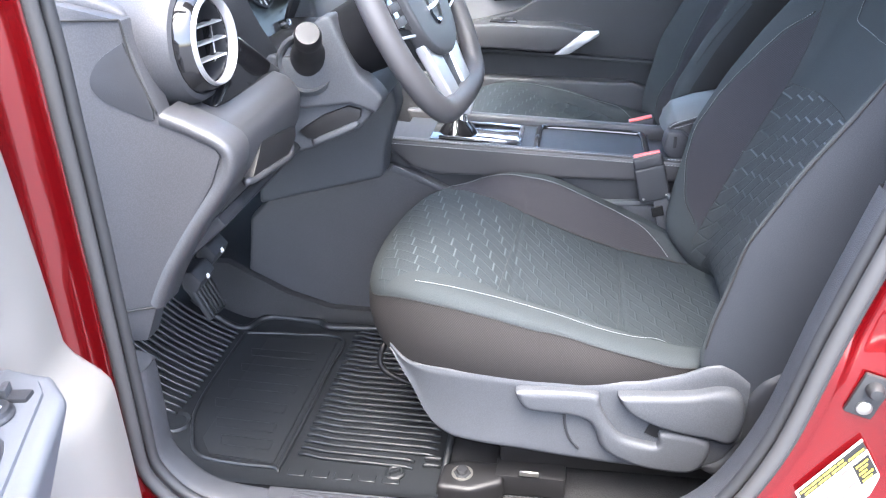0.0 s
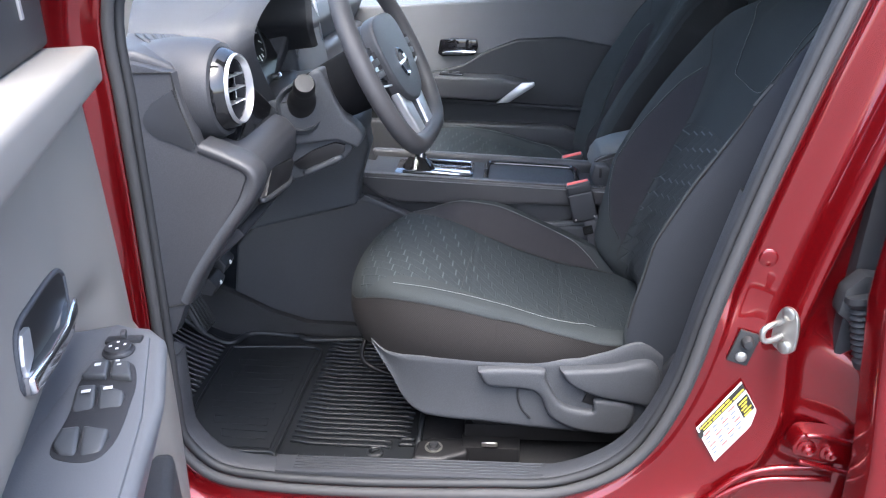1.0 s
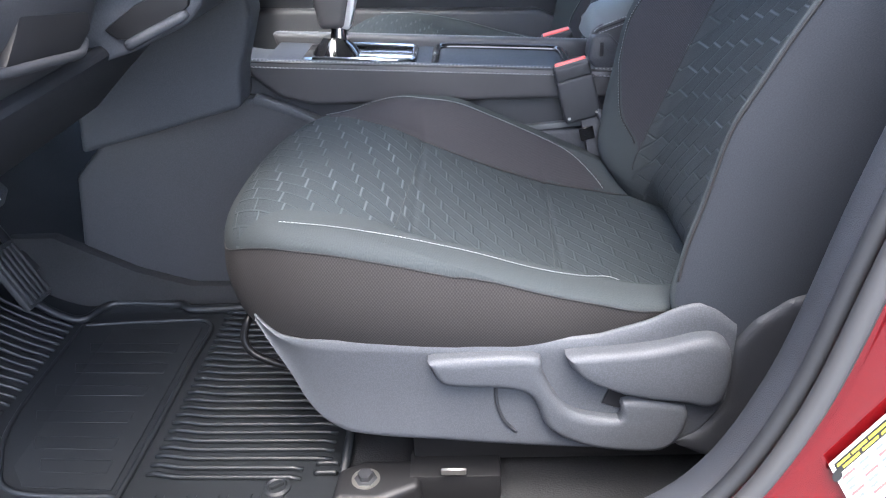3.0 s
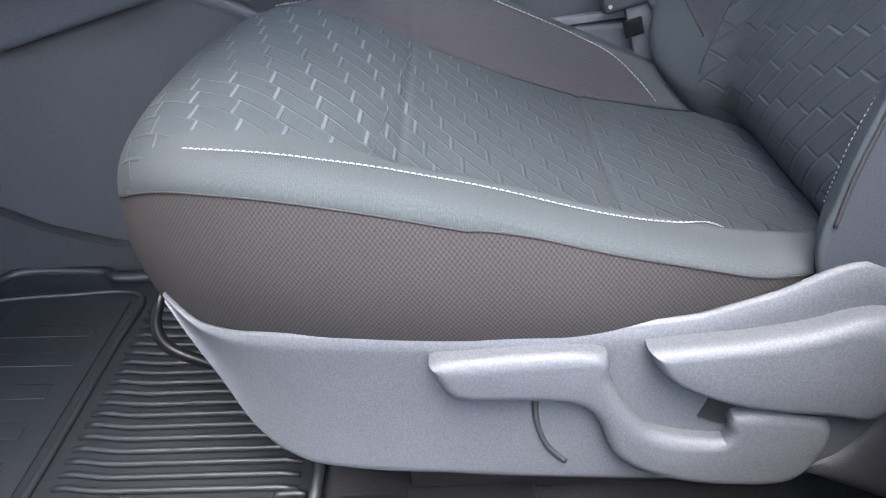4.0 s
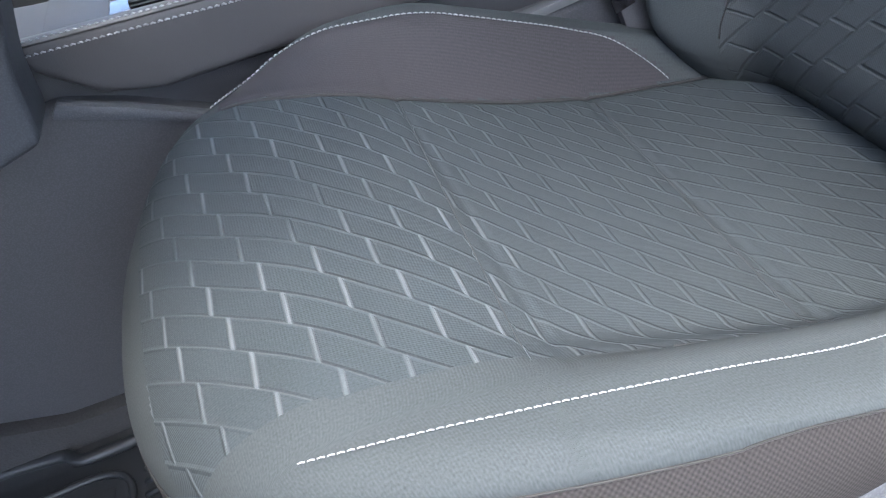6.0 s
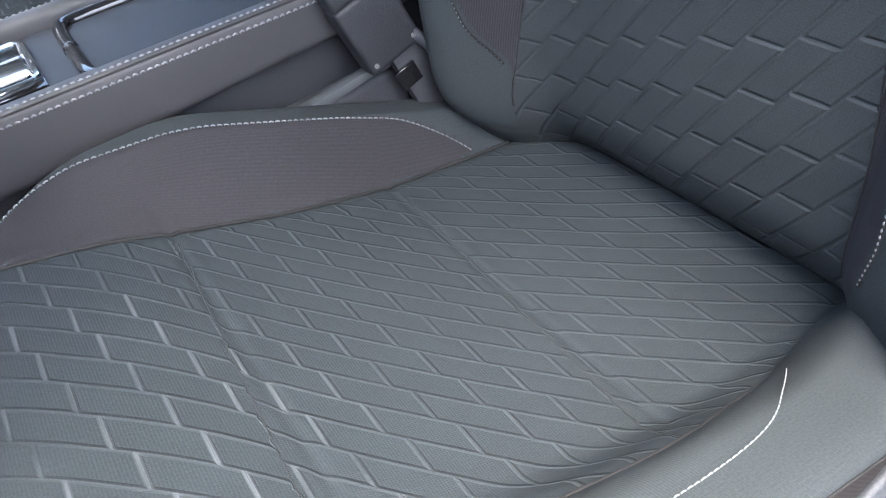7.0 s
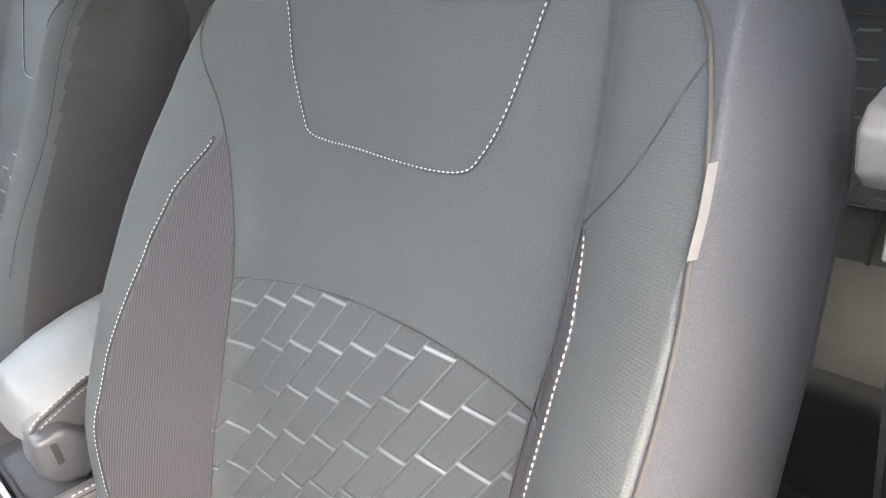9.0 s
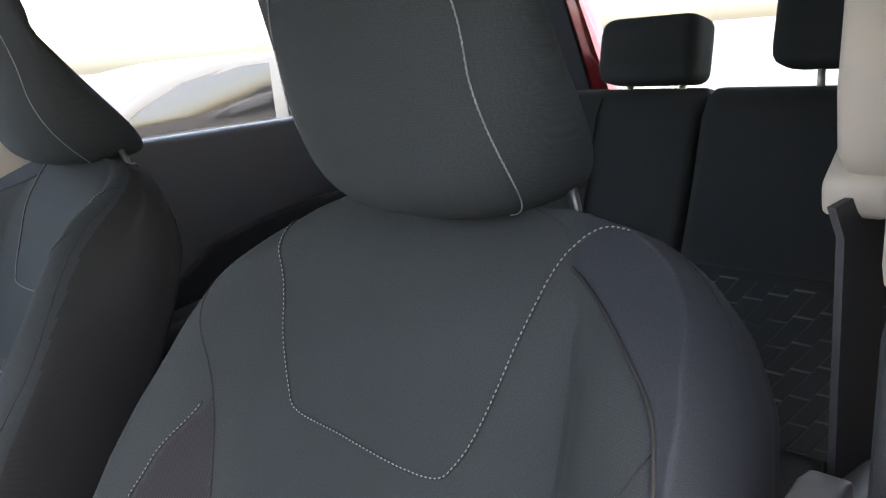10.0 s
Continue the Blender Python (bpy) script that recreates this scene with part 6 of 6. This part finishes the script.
WELL = smooth_path([(.278, .028), (.290, .012), (.312, .002), (.366, .001), (.412, -.006), (.431, .002), (.441, .030), (.416, .046), (.36, .053), (.328, .055), (.290, .049), (.278, .028)], 60)[:-1]
# well toned darker than its switches to paint the shaded gaps between them
well = door_part("switch_well", prism([(a, n) for a, n in WELL], "z", .905, .9102, .001), PLASTIC_DARK, armrest)
SWITCHES = [([(.308, .004), (.281, .012), (.284, .0275), (.315, .0275)], .9165), ([(.315, .0305), (.284, .0305), (.291, .046), (.325, .051)], .9165),
            ([(.358, .002), (.329, .005), (.331, .0215), (.373, .0215), (.367, .005)], .918), ([(.373, .0245), (.331, .0245), (.348, .047), (.372, .046), (.377, .041)], .918),
            ([(.415, -.003), (.396, .001), (.397, .0165), (.433, .016), (.426, .003)], .918), ([(.433, .0185), (.397, .0190), (.409, .041), (.430, .036), (.436, .028)], .918)]
for k, (outline, top) in enumerate(SWITCHES):
    bm = prism(outline, "z", .906, top, .0035, 3)
    for v in bm.verts:
        v.co.z -= .35 * max(0, v.co.x - min(p[0] for p in outline) - .012) * (k > 1) * (v.co.z > .910)
    door_part("window_switch", bm, SWITCH, well)
for a0, n0, w, h in ((.293, .018, .005, .006), (.291, .036, .003, .004), (.299, .038, .003, .004), (.343, .014, .005, .008), (.343, .033, .005, .008)):
    door_part("symbol", rbox((w, h, .0006), 0.0002, 1, pose(a0, n0, .9168 if a0 < .32 else .9182)), GREY_PRINT, well)
kn = door_part("mirror_knob", lathe([(.015, 0), (.0145, .005), (.0130, .008), (.010, .009), (0, .008)], 28, pose(.261, .033, .909)), PLASTIC_DARK, armrest)
door_part("knob_ring", lathe([(.0142, .002), (.0160, .002), (.0158, .004), (.0148, .0055)], 28, pose(.261, .033, .909)), PLASTIC, kn)
for dx, dy in ((.007, 0), (-.007, 0), (0, .007), (0, -.007)):
    door_part("arrow", rbox((.0028, .0028, .0006), .0002, 1, pose(.261 + dx, .033 + dy, .9180)), GREY_PRINT, kn)
door_part("mirror_selector", rbox((.013, .037, .006), .002, 2, pose(.237, .036, .910, 0, 0, -12)), PLASTIC_DARK, armrest)
door_part("selector_nib", rbox((.014, .006, .010), .002, 2, pose(.236, .036, .915)), PLASTIC, armrest)
# inner handle
HO = smooth_path([(.243, .994), (.246, .972), (.262, .955), (.30, .952), (.37, .962), (.433, .976), (.437, .995), (.418, 1.022), (.36, 1.020), (.29, 1.012), (.256, 1.004), (.243, .994)], 60)[:-1]
# flush black plate paints the shade of the hollow behind the handle
recess = door_part("handle_recess", prism([(a, z) for a, z in HO], "y", -.022, -.0065, .002, 2), BLACK, label="handle recess, its shade painted as a black plate")
door_part("recess_rim", tube_mesh([[(a, -.007, z) for a, z in HO] + [(HO[0][0], -.007, HO[0][1])]], .0026, 8), PLASTIC_GREY, recess)
door_part("door_handle", prism([(.247, .972), (.258, .955), (.30, .951), (.37, .961), (.438, .975), (.438, .992), (.37, .978), (.30, .968), (.262, .972)], "y", -.012, .004, .005, 3), CHROME, recess, "chrome inner handle")
door_part("lock_tab", prism([(.396, 1.016), (.420, 1.020), (.433, .999), (.428, .988), (.402, .992)], "y", -.012, -.002, .003, 2), SATIN, recess)
door_part("map_pocket", prism([(.12, .46), (.14, .70), (.60, .66), (.86, .60), (.90, .46)], "y", -.01, .05, .015, 3), PLASTIC)
grille = door_part("speaker_grille", lathe([(0, 0), (.085, 0), (.085, .006), (.078, .010), (0, .010)], 36, axis_pose((.17, .030, .60), (0, 1, 0))), PLASTIC_DARK)
holes = []
for u in range(-11, 12):
    for w in range(-11, 12):
        x, z = u * .0066 + (w % 2) * .0033, w * .0058
        if math.hypot(x, z) < .070:
            holes.append([(.17 + x, .0395, .60 + z), (.17 + x, .0412, .60 + z)])
door_part("grille_bead", tube_mesh(holes, .0017, 6), PLASTIC_GREY, grille)
boot2 = thing("door_check_boot", "black ribbed rubber boot at the front door hinge", "cable boot", (-.36, -.46, .5))
prof = [(0, 0), (.022, 0)]
for k in range(10):
    prof += [(.017, .006 + .008 * k), (.021, .010 + .008 * k)]
prof += [(.014, .092), (0, .092)]
part("bellows", lathe(prof, 20, axis_pose((-.385, -.455, .50), (.35, -.9, .05))), RUBBER, boot2)

# ---- outside ----
def parked_car(at, turn, paint, label):
    """A plain saloon, far behind the windows."""
    ob = thing("parked_car", label, "car", (0, 0, 0))
    M = pose(*at, 0, 0, turn)
    prof = [(-2.2, .30), (-2.25, .62), (-2.0, .78), (-1.0, .88), (2.0, .90), (2.2, .78), (2.2, .30)]
    bm = prism(prof, "y", -.88, .88, .10, 3)
    bm.transform(M)
    part("lower_body", bm, paint, ob)
    cab = prism([(x, z) for x, z in smooth_path([(-1.20, .88), (-.95, 1.04), (-.60, 1.22), (-.15, 1.31), (.35, 1.33), (.95, 1.27), (1.40, 1.08), (1.70, .90)], 30)], "y", -.74, .74, .04, 2)
    cab.transform(M)
    part("cabin", cab, paint, ob)
    for sgn in (-1, 1):
        for w in ([(-.98, .93), (-.78, 1.06), (-.50, 1.19), (-.12, 1.265), (.10, 1.275), (.10, .93)], [(.20, .93), (.20, 1.275), (.85, 1.225), (1.10, 1.13), (1.38, .93)]):
            bm = prism(w, "y", sgn * .735, sgn * .755, .01)
            bm.transform(M)
            part("window", bm, GLOSS_BLACK, ob)
        for x in (-1.35, 1.35):
            bm = lathe([(0, -.10), (.30, -.10), (.32, -.06), (.32, .06), (.30, .10), (.20, .10), (.18, .08), (0, .09)], 28, M @ axis_pose((x, sgn * .80, .32), (0, sgn, 0)))
            part("wheel", bm, RUBBER, ob)
    return ob


SILVER_PAINT = mat("dark_paint", (0.060, 0.062, 0.068), rough=0.4, coat=0.2, vary=0.04)
WHITE_PAINT = mat("white_paint", (0.75, 0.75, 0.74), rough=0.3, coat=0.8, vary=0.03)
parked_car((2.95, 4.74, 0), 0, SILVER_PAINT, "dark saloon parked beside the red car")
parked_car((7.5, -.6, 0), 90, WHITE_PAINT, "white car parked across behind the red car")
